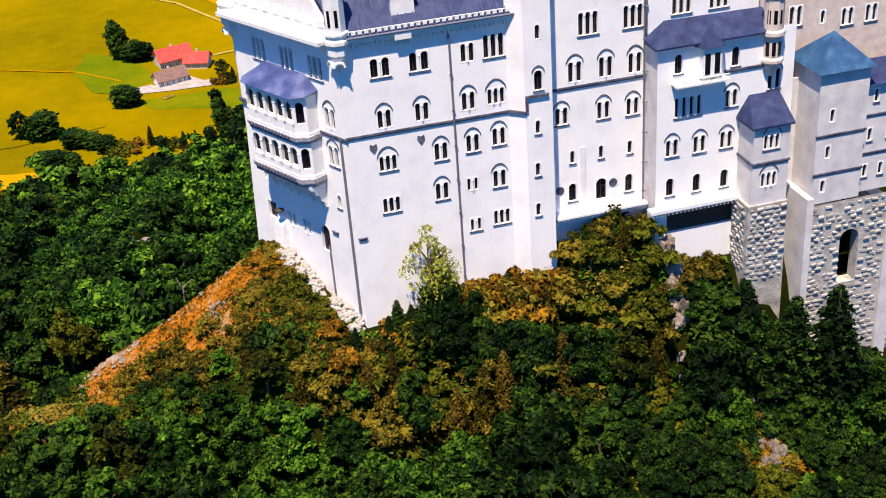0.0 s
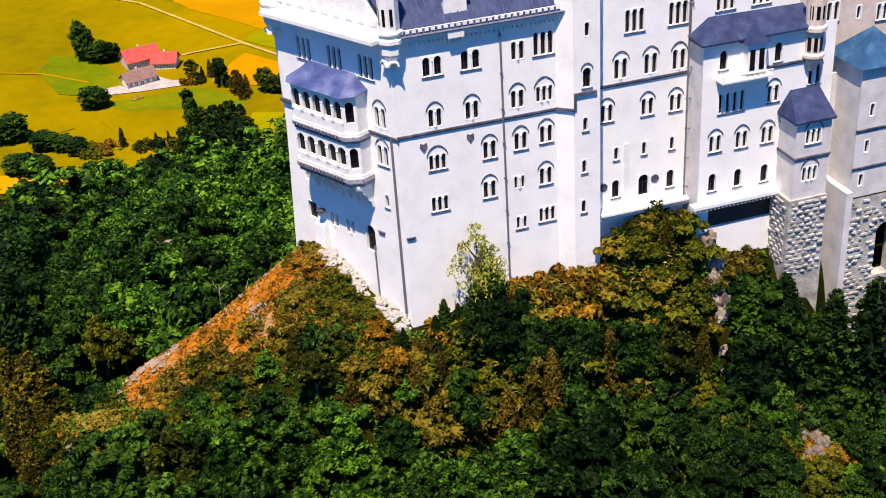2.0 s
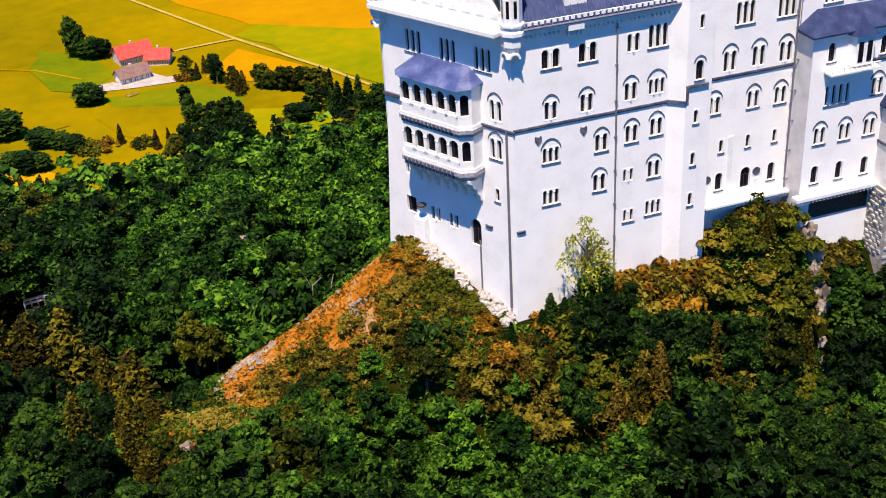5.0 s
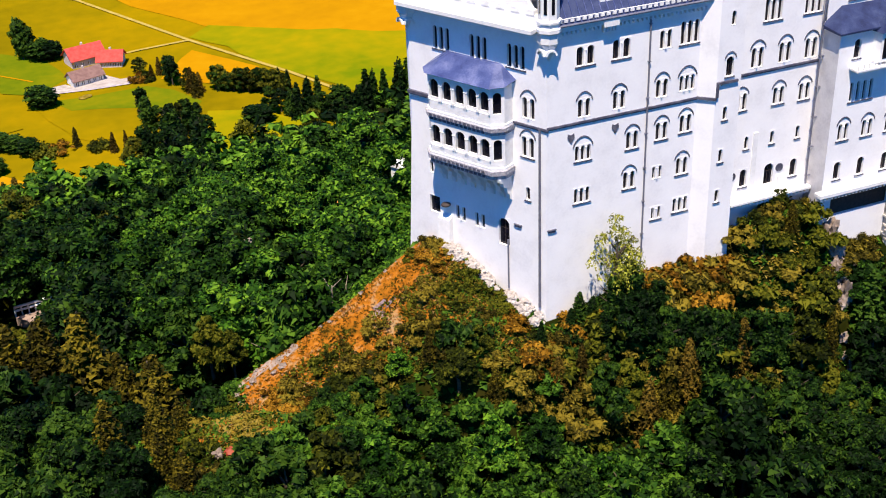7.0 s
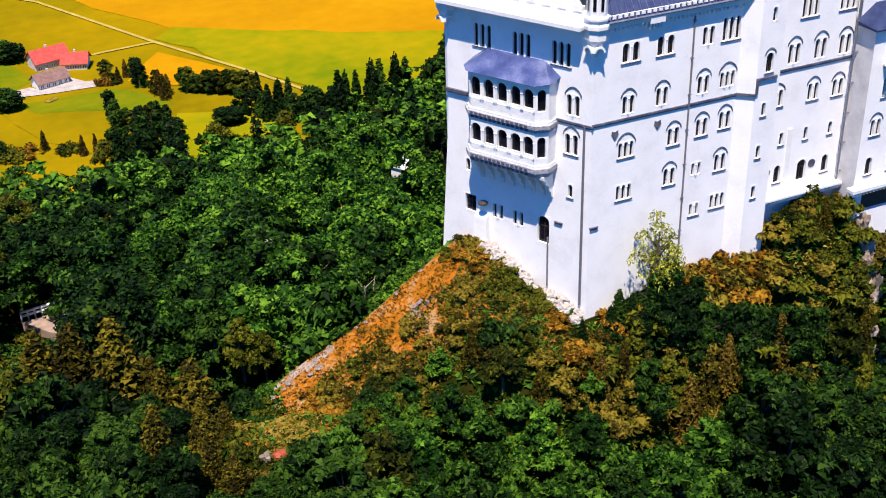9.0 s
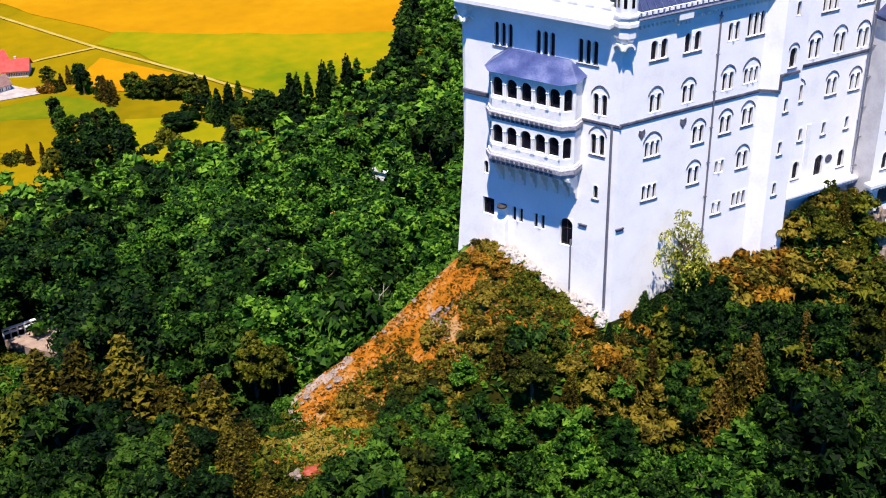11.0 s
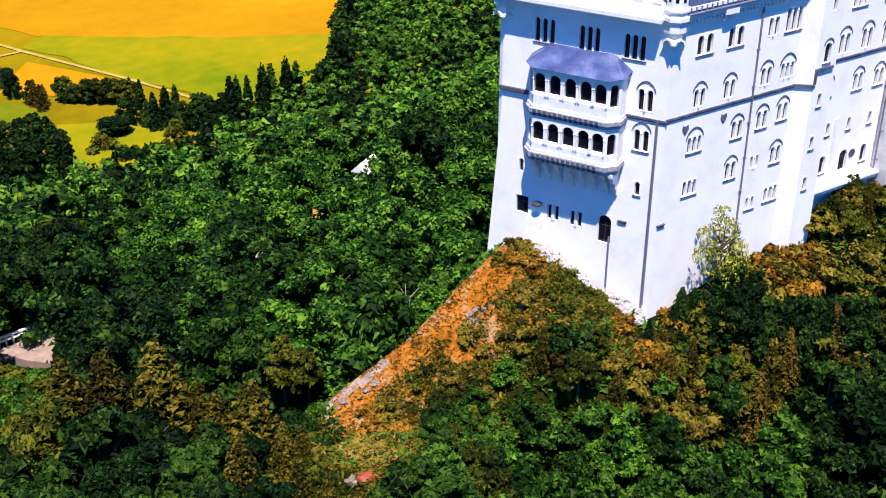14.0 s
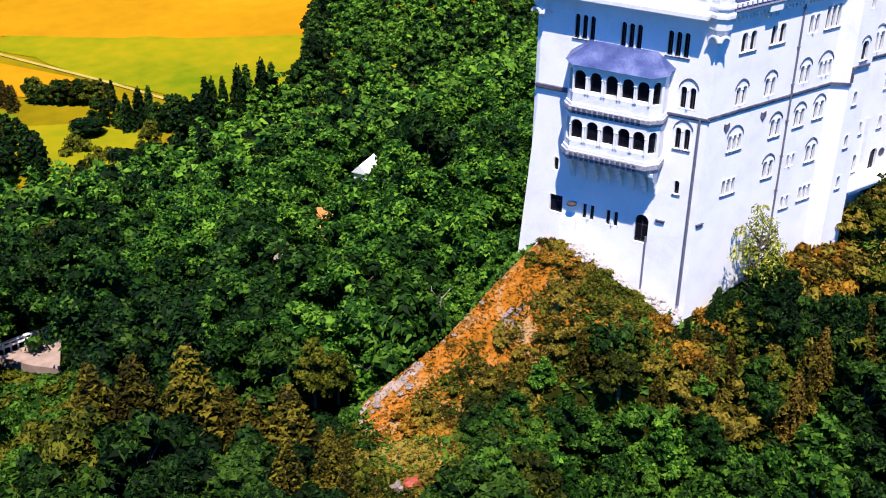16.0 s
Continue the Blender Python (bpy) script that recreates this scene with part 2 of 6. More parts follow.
def add_windows(wins, m, parent, trim=None):
    """Each window: surround (hood or frame bars) with its panes and sill as parts."""
    for x, z, k, hood, sill in wins:
        offs, w, h = KINDS[k]
        half = (offs[-1] - offs[0]) / 2 + w / 2
        lo, hi = z - h / 2, z + h / 2
        bm = bmesh.new()
        x0, x1, top = x - half - 0.1, x + half + 0.1, hi + 0.1
        wm = m @ Matrix.Translation((0, -0.025, 0))
        pierced_wall(bm, x0, x1, lo, top, [(x + o, lo + 0.002, w - 0.06, h - 0.03, k not in SQUARE) for o in offs], 0.34)
        for p, q in (((x0, lo), (x0, top)), ((x0, top), (x1, top)), ((x1, top), (x1, lo))):
            bm.faces.new([bm.verts.new(c) for c in ((p[0], 0, p[1]), (q[0], 0, q[1]), (q[0], 0.05, q[1]), (p[0], 0.05, p[1]))])
        bmesh.ops.remove_doubles(bm, verts=bm.verts[:], dist=0.004)
        bmesh.ops.transform(bm, matrix=wm, verts=bm.verts[:])
        win = part("window", bm, trim or PLASTER, parent)
        for a, b in zip(offs, offs[1:]):
            bm = bmesh.new()
            lathe(bm, [(0.09, lo), (0.09, lo + 0.1), (0.06, lo + 0.14), (0.06, hi - w / 2 - 0.15), (0.11, hi - w / 2)], 8, m @ Matrix.Translation((x + (a + b) / 2, -0.06, 0)))
            part("column", bm, STONE, win)
        if hood:
            bm = bmesh.new()
            arc_strip(bm, x, hi - 0.25, half + 0.14, half + 0.25, -0.08, 0.02, 0.12, math.pi - 0.12, 10, m, 0.12)
            part("hood", bm, GREYTRIM, win, "weathered grey arched hood mould")
        if sill:
            bm = bmesh.new()
            box(bm, x - half - 0.15, x + half + 0.15, -0.10, 0.1, lo - 0.14, lo - 0.01, m)
            part("sill", bm, GREYTRIM, win, "grey stone sill")
        for o in offs:
            bm = bmesh.new()
            box(bm, x + o - w / 2 + 0.002, x + o + w / 2 - 0.002, 0.30, 0.34, lo, hi, m)
            part("pane", bm, GLASS, win)
            bm = bmesh.new()
            box(bm, x + o - 0.025, x + o + 0.025, 0.27, 0.30, lo, hi - 0.05, m)
            box(bm, x + o - w / 2, x + o + w / 2, 0.27, 0.30, lo + h * 0.6, lo + h * 0.6 + 0.05, m)
            part("glazing_bar", bm, WOOD, win)


# ---- terrain ----
def ss(a, b, v):
    t = min(1.0, max(0.0, (v - a) / (b - a)))
    return t * t * (3 - 2 * t)


def lerp_profile(pts, v):
    for (a, za), (b, zb) in zip(pts, pts[1:]):
        if v <= b:
            return za + (zb - za) * ss(a, b, max(a, v))
    return pts[-1][1]


def ridge(x):
    """Crest line of the spur running west from the castle: its y and height."""
    s = min(38.0, max(0.0, -9 - x))
    return 12.4 + 0.5 * math.sin(x * 0.35), -17.0 - 0.565 * s


def ground(x, y):
    z = lerp_profile([(-120, -62), (-60, -54), (-15, -39), (2, -34), (20, -37), (60, -46), (100, -57), (190, -100), (295, -150), (296, -150)], y)
    z += 9 * ss(-14, -34, x) * ss(-70, -30, y) * ss(9, 0, y)
    # castle rock
    dx = max(-8 - x, 0, x - 60)
    dy = max(-1.0 - y, 0, y - 16)
    d = math.hypot(dx, dy)
    if y < 60:
        z = z + (-20.6 - z) * (1 - ss(0, 13, d))
    z -= 10 * ss(45, 51, x) * ss(-2, -8, y) * ss(-30, -14, y)
    z -= 2.6 * math.exp(-(math.hypot(x + 49, y - 66) / 10) ** 2)
    z -= 3.4 * math.exp(-((x - 1.0) / 5.5) ** 2 - ((y + 3.0) / 4.5) ** 2)
    # planted mound in front of the long wall
    g = math.exp(-(abs(x - 28.7) / 7.0) ** 5 - ((y + 1.5) / 5.5) ** 2)
    z = max(z, -30 + 14.6 * g) if g > 0.2 else z
    # spur with a gentle near side and a steep far side
    if -50 < x < -2:
        ry, rz = ridge(x)
        w = 9.0 if y < ry else 4.0
        f = math.exp(-((y - ry) / w) ** 2) * ss(-50, -42, x) * ss(-2, -7, x)
        z = max(z, z + (rz - z) * f)
    # bank of rubble along the gable wall
    u, nd = -0.48 * x + 0.877 * y, -0.877 * x - 0.48 * y
    if -1 < u < 17 and -1.5 < nd < 6:
        z = max(z, min(-17.4, -23.2 + 0.52 * (u - 1.2)) - 0.75 * max(0, nd - 0.8))
    near = 1 - ss(120, 300, math.hypot(x, y))
    return z + near * 0.6 * noise.noise((x * 0.09, y * 0.09, 0))


def terrain():
    def axis(lo, a, b, hi, step):
        v, out = a, []
        while v <= b:
            out.append(v)
            v += step
        pre, w = a, []
        while pre > lo:
            pre -= max(step, (a - pre) * 0.35)
            w.append(pre)
        post, e = b, []
        while post < hi:
            post += max(step, (post - b) * 0.35)
            e.append(post)
        return w[::-1] + out + e

    xs = axis(-4000, -110, 90, 4000, 2.0)
    ys = axis(-4000, -50, 110, 4000, 2.0)
    verts = [(x, y, ground(x, y)) for y in ys for x in xs]
    n = len(xs)
    faces = [(j * n + i, j * n + i + 1, (j + 1) * n + i + 1, (j + 1) * n + i) for j in range(len(ys) - 1) for i in range(n - 1)]
    me = bpy.data.meshes.new("ground")
    me.from_pydata(verts, [], faces)
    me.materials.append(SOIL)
    for p in me.polygons:
        p.use_smooth = True
    tagged(new("ground", me), "dark wooded hillside falling to the plain", "ground", kind="structure")


terrain()


def sheet(name, outline, mat, z, label, category="field"):
    """A flat field on the plain from an outline, with softly uneven edges."""
    bm = bmesh.new()
    pts = []
    for (ax, ay), (bx, by) in zip(outline, outline[1:] + outline[:1]):
        n = max(1, int(math.hypot(bx - ax, by - ay) / 12))
        for k in range(n):
            f = k / n
            x, y = ax + (bx - ax) * f, ay + (by - ay) * f
            pts.append((x + 4 * noise.noise((x * 0.06, y * 0.06, 3)), y + 4 * noise.noise((x * 0.06, y * 0.06, 7))))
    bm.faces.new([bm.verts.new((x, y, z)) for x, y in pts])
    bmesh.ops.triangulate(bm, faces=bm.faces[:])
    tagged(new(name, mesh_of(bm, name, mat)), label, category, kind="structure")


sheet("meadow", [(-1500, 298), (-60, 298), (-20, 302), (30, 290), (70, 282), (90, 300), (150, 345), (184, 403), (215, 443), (330, 565), (1500, 1500), (1800, 2600), (-1500, 2600)], MEADOW, -149.6, "broad yellow-green meadow on the plain", "meadow")
sheet("field_golden", [(-10, 640), (30, 545), (58, 494), (109, 454), (175, 417), (330, 400), (600, 900), (200, 1200), (-60, 1000)], GOLD, -149.4, "golden ripe field beyond the road")
sheet("field_green", [(80, 412), (118, 330), (234, 384), (181, 419), (112, 456), (60, 494), (48, 480)], GREEN, -149.3, "fresh green field beside the road")
sheet("field_green", [(-42, 505), (-6, 480), (24, 470), (24, 425), (62, 345), (20, 325), (-20, 380), (-36, 430)], MEADOW, -149.35, "mown meadow round the farm")
sheet("field_green", [(-44, 508), (-20, 478), (-14, 452), (-30, 436), (-44, 448), (-52, 480)], LAWN, -149.3, "lush green meadow beside the farm")
sheet("field_green", [(-26, 428), (-8, 424), (14, 426), (26, 414), (34, 396), (24, 386), (8, 402), (-20, 412)], LAWN, -149.3, "lush green meadow before the farm")
sheet("field_golden", [(-120, 335), (-40, 338), (-52, 360), (-130, 380)], GOLD, -149.3, "small golden field at the wood's edge")
sheet("field_golden", [(24, 430), (44, 462), (66, 425), (55, 405)], GOLD, -149.25, "small golden field at the road")
sheet("field_golden", [(-160, 470), (-60, 440), (-40, 400), (-90, 395), (-180, 430)], MEADOW, -149.25, "mown meadow strip")


sheet("field_green", [(24, 344), (34, 384), (54, 376), (72, 352), (66, 322), (46, 328)], GREEN, -149.28, "yellow-green clearing at the wood's edge")


def strip(name, pts, width, mat, z, label):
    bm = bmesh.new()
    prev = None
    for i, (x, y) in enumerate(pts):
        a = pts[max(0, i - 1)]
        b = pts[min(len(pts) - 1, i + 1)]
        d = Vector((b[0] - a[0], b[1] - a[1])).normalized()
        n = Vector((-d.y, d.x)) * width / 2
        cur = [bm.verts.new((x + n.x, y + n.y, z)), bm.verts.new((x - n.x, y - n.y, z))]
        if prev:
            bm.faces.new((prev[0], prev[1], cur[1], cur[0]))
        prev = cur
    tagged(new(name, mesh_of(bm, name, mat)), label, "road", kind="structure")


strip("road", [(-60, 650), (5, 570), (46, 476), (78, 411), (98, 364), (112, 330)], 2.0, ROADM, -149.15, "pale narrow road across the fields")
strip("road", [(46, 476), (22, 474), (2, 470)], 2.0, ROADM, -149.12, "pale farm track joining the road")
strip("road", [(-160, 520), (-88, 500), (-50, 478), (-30, 455)], 1.0, GOLD, -149.12, "faint worn track in the meadow")

# ---- castle: main building ----
WD = Vector((-0.48, 0.877, 0))                 # direction of the gable wall, from the shared corner
WEST_L = 17.8
NW = WD * WEST_L
SOUTH = Matrix.Identity(4)
WEST = Matrix(((-WD.x, -WD.y * -1, 0, NW.x), (-WD.y, -WD.x, 0, NW.y), (0, 0, 1, 0), (0, 0, 0, 1)))


def wu(u):
    """Local x on the gable wall for a distance u from the corner."""
    return WEST_L - u


palas = thing("castle_main_building", "white limestone castle block with arched windows and blue roof", "castle")
south = [
    (4.25, 7.2, "wide_pair", 0, 1), (8.3, 7.2, "wide_pair", 0, 1), (13.4, 7.3, "pair", 0, 0), (16.2, 7.6, "tall_triple", 0, 1),
    (4.2, 1.65, "pair", 1, 0), (8.2, 1.75, "pair", 1, 0), (13.2, 2.05, "pair", 1, 0), (16.2, 2.1, "triple", 1, 0),
    (4.15, -3.3, "triple", 1, 1), (9.9, -3.05, "pair", 1, 1), (13.4, -2.75, "pair", 1, 1), (16.3, -2.5, "pair", 1, 1),
    (4.1, -8.15, "triple", 0, 1), (9.7, -7.65, "pair", 1, 1), (13.1, -7.5, "small_pair", 0, 0), (16.15, -7.4, "pair", 1, 1),
    (13.2, -12.4, "small_pair", 0, 1), (16.2, -12.05, "triple", 0, 1),
    (37.0, 9.0, "tall_triple", 0, 1), (41.3, 9.0, "tall_triple", 0, 1),
]
# front of the projecting stair bay, and the wall set back east of it
stair_bay = [(20.45, 3.55, "arch", 1, 1), (20.5, 8.75, "slit", 0, 0), (20.25, -1.65, "slit", 0, 1), (20.1, -6.55, "slit", 0, 1), (20.0, -11.35, "slit", 0, 1)]
set_back = [
    (26.75, 8.1, "tall_triple", 0, 1), (31.8, 8.1, "tall_triple", 0, 1),
    (25.2, 3.0, "tall_pair", 1, 0), (28.7, 3.0, "tall_pair", 1, 0), (32.05, 2.9, "tall_pair", 1, 0),
    (23.6, -1.8, "pair", 1, 1), (28.4, -1.9, "pair", 1, 1), (31.8, -2.05, "pair", 1, 1),
    (24.75, -6.8, "slit", 0, 1), (28.1, -6.8, "slit", 0, 1), (31.5, -6.85, "slit", 0, 1),
    (24.7, -11.1, "arch", 0, 1), (28.1, -11.3, "big_arch", 0, 0), (31.4, -11.2, "arch", 0, 1),
]
BAY_OUT, BACK = 1.28, 0.65
BAY_FRONT = Matrix.Translation((0, -BAY_OUT, 0))
BAY_OBLIQUE = Matrix.Translation((17.5, 0, 0)) @ Matrix.Rotation(-math.atan2(BAY_OUT, 1.45), 4, "Z")
BAY_RETURN = Matrix.Translation((21.95, -BAY_OUT, 0)) @ Matrix.Rotation(math.pi / 2, 4, "Z")
SET_BACK = Matrix.Translation((0, BACK, 0))
west = [
    (wu(13.2), 7.2, "tall_triple", 0, 1), (wu(8.4), 7.15, "tall_triple", 0, 1), (wu(3.7), 7.1, "tall_triple", 0, 1),
    (wu(2.2), 1.9, "tall_pair", 1, 0), (wu(2.3), -2.4, "tall_pair", 1, 1), (wu(2.3), -7.7, "slit", 0, 1),
    (wu(15.05), -12.6, "rect", 0, 0), (wu(11.4), -12.7, "rect_pair", 0, 0), (wu(8.75), -12.8, "rect_pair", 0, 0), (wu(5.5), -13.2, "portal", 0, 0),
    (wu(15.3), -8.0, "slit", 0, 0),
]
# wide dark door glass, also standing in for shade inside the loggia
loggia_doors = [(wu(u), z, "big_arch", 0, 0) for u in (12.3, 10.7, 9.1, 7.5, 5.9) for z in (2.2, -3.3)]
EAVE = 10.75
bm = bmesh.new()
pierced_wall(bm, 0, 17.5, -27, EAVE, holes_of([w for w in south if w[0] < 18.2]), m=SOUTH)
pierced_wall(bm, 21.95, 33.2, -27, EAVE + 3.0, holes_of(set_back), m=SET_BACK)
pierced_wall(bm, 33.2, 46, -27, EAVE + 3.0, holes_of([w for w in south if w[0] > 18.2]), m=SOUTH)
wall_s = part("wall_south", bm, PLASTER, palas, "smooth white limestone wall")
bm = bmesh.new()
pierced_wall(bm, 0, WEST_L, -30, EAVE, holes_of(west + loggia_doors), m=WEST)
part("wall_west", bm, PLASTER, palas, "white limestone gable wall")
bm = bmesh.new()   # unseen sides close the block
prism(bm, [(NW.x, NW.y), (46, NW.y), (46, NW.y + 0.5), (NW.x, NW.y + 0.5)], -30, EAVE)
prism(bm, [(45.5, 0.6), (46, 0.6), (46, NW.y), (45.5, NW.y)], -27, EAVE)
prism(bm, [(0.9, 1.3), (45.4, 1.3), (45.4, 1.6), (0.9, 1.6)], -27, EAVE)
prism(bm, [(1.1, 1.1), (1.5, 1.3), (NW.x + 1.1, NW.y - 0.1), (NW.x + 0.75, NW.y - 0.3)], -29, EAVE)
part("wall_back", bm, PLASTER, palas)
add_windows(south, SOUTH, palas)
add_windows(set_back, SET_BACK, palas)
bm = bmesh.new()
pierced_wall(bm, 18.95, 21.95, -27, EAVE + 9, holes_of(stair_bay), m=BAY_FRONT)
pierced_wall(bm, 0, math.hypot(1.45, BAY_OUT), -27, EAVE + 9, [], m=BAY_OBLIQUE)
pierced_wall(bm, 0, BAY_OUT + 2.2, -27, EAVE + 9, [], m=BAY_RETURN)
part("stair_bay", bm, PLASTER, palas, "white polygonal stair bay standing proud of the wall")
add_windows(stair_bay, BAY_FRONT, palas)
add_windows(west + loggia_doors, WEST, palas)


def bar(name, pts, mat, label="", h=0.2, out=0.16, m=SOUTH, par=None):
    bm = bmesh.new()
    for x0, x1, z0 in pts:
        box(bm, x0, x1, -out, 0.05, z0 - h / 2, z0 + h / 2, m)
        box(bm, x0, x1, -out * 0.55, 0.05, z0 - h / 2 - 0.14, z0 - h / 2 - 0.004, m)
    return part(name, bm, mat, par or palas, label)


bar("string_course", [(0.0, 17.5, 0.2)], GREYTRIM, "dark weathered string course")
bm = bmesh.new()
box(bm, 0.0, math.hypot(1.45, BAY_OUT) + 0.12, -0.2, 0.05, 0.06, 0.34, BAY_OBLIQUE)
box(bm, 18.95, 19.2, -0.2, 0.05, 0.35, 1.75, BAY_FRONT)
box(bm, 18.95, 21.5, -0.22, 0.05, 1.76, 2.04, BAY_FRONT)
part("string_course_step", bm, GREYTRIM, palas)
bar("string_course", [(21.96, 33.19, 1.37)], GREYTRIM, "dark weathered string course", m=SET_BACK)
bar("string_course", [(0.05, 3.2, 0.05), (wu(4.4) - 0.0, WEST_L + 0.2, 0.05)][1:], GREYTRIM, "grey string course", m=WEST)
bar("string_course", [(-0.2, wu(14.4), 0.4)], GREYTRIM, "grey string course", h=0.35, out=0.3, m=WEST)

# cornice and eaves
bm = bmesh.new()
box(bm, 0.9, 18.2, -0.62, 0.1, EAVE - 0.28, EAVE)
box(bm, 0.9, 18.2, -0.36, 0.1, EAVE - 0.6, EAVE - 0.284)
for k in range(35):
    box(bm, 1.1 + k * 0.49, 1.32 + k * 0.49, -0.46, 0.02, EAVE - 0.95, EAVE - 0.604)
part("cornice", bm, STONE, palas, "white stone eaves cornice with small corbels")
bm = bmesh.new()
tube(bm, (0.9, -0.7, EAVE + 0.1), (18.3, -0.7, EAVE + 0.1), 0.12, 0.12, 8)
part("gutter", bm, PIPE, palas, "dark grey roof gutter")
bm = bmesh.new()
box(bm, -0.3, WEST_L - 0.8, -1.5, 0.1, EAVE - 0.45, EAVE - 0.05, WEST)
box(bm, -0.3, WEST_L - 0.8, -0.45, 0.1, EAVE - 0.85, EAVE - 0.454, WEST)
part("cornice", bm, STONE, palas, "white stone gable cornice")
bm = bmesh.new()   # parapet and gable above the cornice
box(bm, 0.4, WEST_L - 0.9, -0.05, 0.6, EAVE - 0.04, EAVE + 1.0, WEST)
for k in range(9):
    box(bm, 1.0 + k * 1.8, 2.0 + k * 1.8, -0.12, 0.5, EAVE + 1.0, EAVE + 1.5, WEST)
g = [(1.2, EAVE + 1.0), (WEST_L - 1.6, EAVE + 1.0), (WEST_L / 2, EAVE + 10.5)]
f = [bm.verts.new(WEST @ Vector((x, 0.25, z))) for x, z in g]
b = [bm.verts.new(WEST @ Vector((x, 0.85, z))) for x, z in g]
bm.faces.new(f)
bm.faces.new(b[::-1])
for i in range(3):
    bm.faces.new((f[i], b[i], b[(i + 1) % 3], f[(i + 1) % 3]))
part("gable", bm, STONE, palas, "white stone gable with stepped parapet")

# slate roof: two pitches with ribs
bm = bmesh.new()
RIDGE_Z = EAVE + 11
def roof_pt(x, y, z):
    return bm.verts.new((x, y, z))
a0, a1 = roof_pt(0.6, -0.55, EAVE + 0.05), roof_pt(18.2, -0.55, EAVE + 0.05)
r0, r1 = roof_pt(-4.1, NW.y / 2, RIDGE_Z), roof_pt(46, NW.y / 2, RIDGE_Z)
e0 = roof_pt(46, -0.55, EAVE + 3.1)
n0, n1 = roof_pt(NW.x + 0.4, NW.y + 0.6, EAVE + 0.05), roof_pt(46, NW.y + 0.6, EAVE + 0.05)
m1 = roof_pt(18.2, NW.y / 2, RIDGE_Z)
bm.faces.new((a0, a1, m1, r0))
bm.faces.new((r0, m1, r1, n1, n0))
part("roof", bm, SLATE, palas, "steep blue slate roof")
bm = bmesh.new()
slope = Vector((-0.1, NW.y / 2 + 0.55, RIDGE_Z - EAVE)).normalized()
for k in range(22):
    x = 1.2 + k * 0.78
    a = Vector((x, -0.55, EAVE + 0.12))
    tube(bm, a, a + slope * 11, 0.05, 0.05, 5)
part("roof_rib", bm, LEAD, palas, "raised lead roof seams")
bm = bmesh.new()
for k in range(26):
    x = 1.0 + k * 0.66
    box(bm, x, x + 0.4, -0.5, -0.35, EAVE + 0.35, EAVE + 0.62)
tube(bm, (0.9, -0.42, EAVE + 0.7), (18, -0.42, EAVE + 0.7), 0.05, 0.05, 6)
part("snow_guard", bm, STONE, palas, "pale snow guard along the eaves")

# dormer and chimney on the roof
bm = bmesh.new()
box(bm, 6.0, 8.4, 0.5, 3.5, EAVE + 0.7, EAVE + 3.4)
box(bm, 5.8, 8.6, 0.35, 3.6, EAVE + 3.404, EAVE + 3.7)
prism(bm, [(6.3, 0.44), (8.1, 0.44), (8.1, 0.6), (6.3, 0.6)], EAVE + 0.3, EAVE + 0.7)
part("dormer", bm, STONE, palas, "white stone roof dormer")
bm = bmesh.new()
box(bm, 5.9, 7.6, -0.72, -0.1, EAVE - 0.75, EAVE + 0.1)
for k in range(5):
    box(bm, 6.0 + k * 0.33, 6.2 + k * 0.33, -0.5, 0.0, EAVE - 1.35, EAVE - 0.754)
part("corbel_table", bm, STONE, palas, "projecting white corbel block under the eaves")


def bartizan(x, y, top, label):
    t = part("corner_turret", bmesh.new(), STONE, palas, label)
    bm = bmesh.new()
    lathe(bm, [(0.15, EAVE - 3.4), (0.4, EAVE - 2.8), (0.75, EAVE - 2.1), (1.0, EAVE - 1.5), (1.12, EAVE - 1.45), (1.12, EAVE - 0.5), (1.35, EAVE - 0.3), (1.35, EAVE + 0.05), (1.15, EAVE + 0.2), (1.15, EAVE + 0.5), (1.3, EAVE + 0.6), (1.3, EAVE + 0.8), (1.05, EAVE + 0.9), (1.05, top), (1.25, top + 0.2), (1.25, top + 0.5)], 8, Matrix.Translation((x, y, 0)), math.pi / 8)
    bm.to_mesh(t.data)
    bm.free()
    for k in (3, 4, 5, 6):
        a = math.pi / 4 * k
        bm = bmesh.new()
        q = Matrix.Translation((x, y, 0)) @ Matrix.Rotation(a + math.pi / 2, 4, "Z")
        box(bm, -0.16, 0.16, -1.0, -0.94, EAVE + 1.5, EAVE + 3.2, q)
        part("pane", bm, GLASS, t, "dark slit window")
    bm = bmesh.new()
    for a in (math.pi * 1.05, math.pi * 1.45):
        q = Matrix.Translation((x, y, 0)) @ Matrix.Rotation(a + math.pi / 2, 4, "Z")
        arc_strip(bm, 0, EAVE - 2.6, 0.42, 0.62, -1.05, -0.4, m=q)
    part("arch_corbel", bm, STONE, t)


bartizan(0.25, 0.1, EAVE + 5.5, "octagonal white corner turret on corbels")
bartizan(NW.x + 0.1, NW.y, EAVE + 5.5, "octagonal white corner turret on corbels")

# round stair turret rising through the eaves
bm = bmesh.new()
prism(bm, [(17.6, 0.4), (19.0, -BAY_OUT + 0.1), (21.85, -BAY_OUT + 0.1), (21.85, 2.5), (17.6, 2.5)], EAVE - 0.5, EAVE + 8.9)
part("stair_tower", bm, PLASTER, palas, "white stair tower rising through the roof")

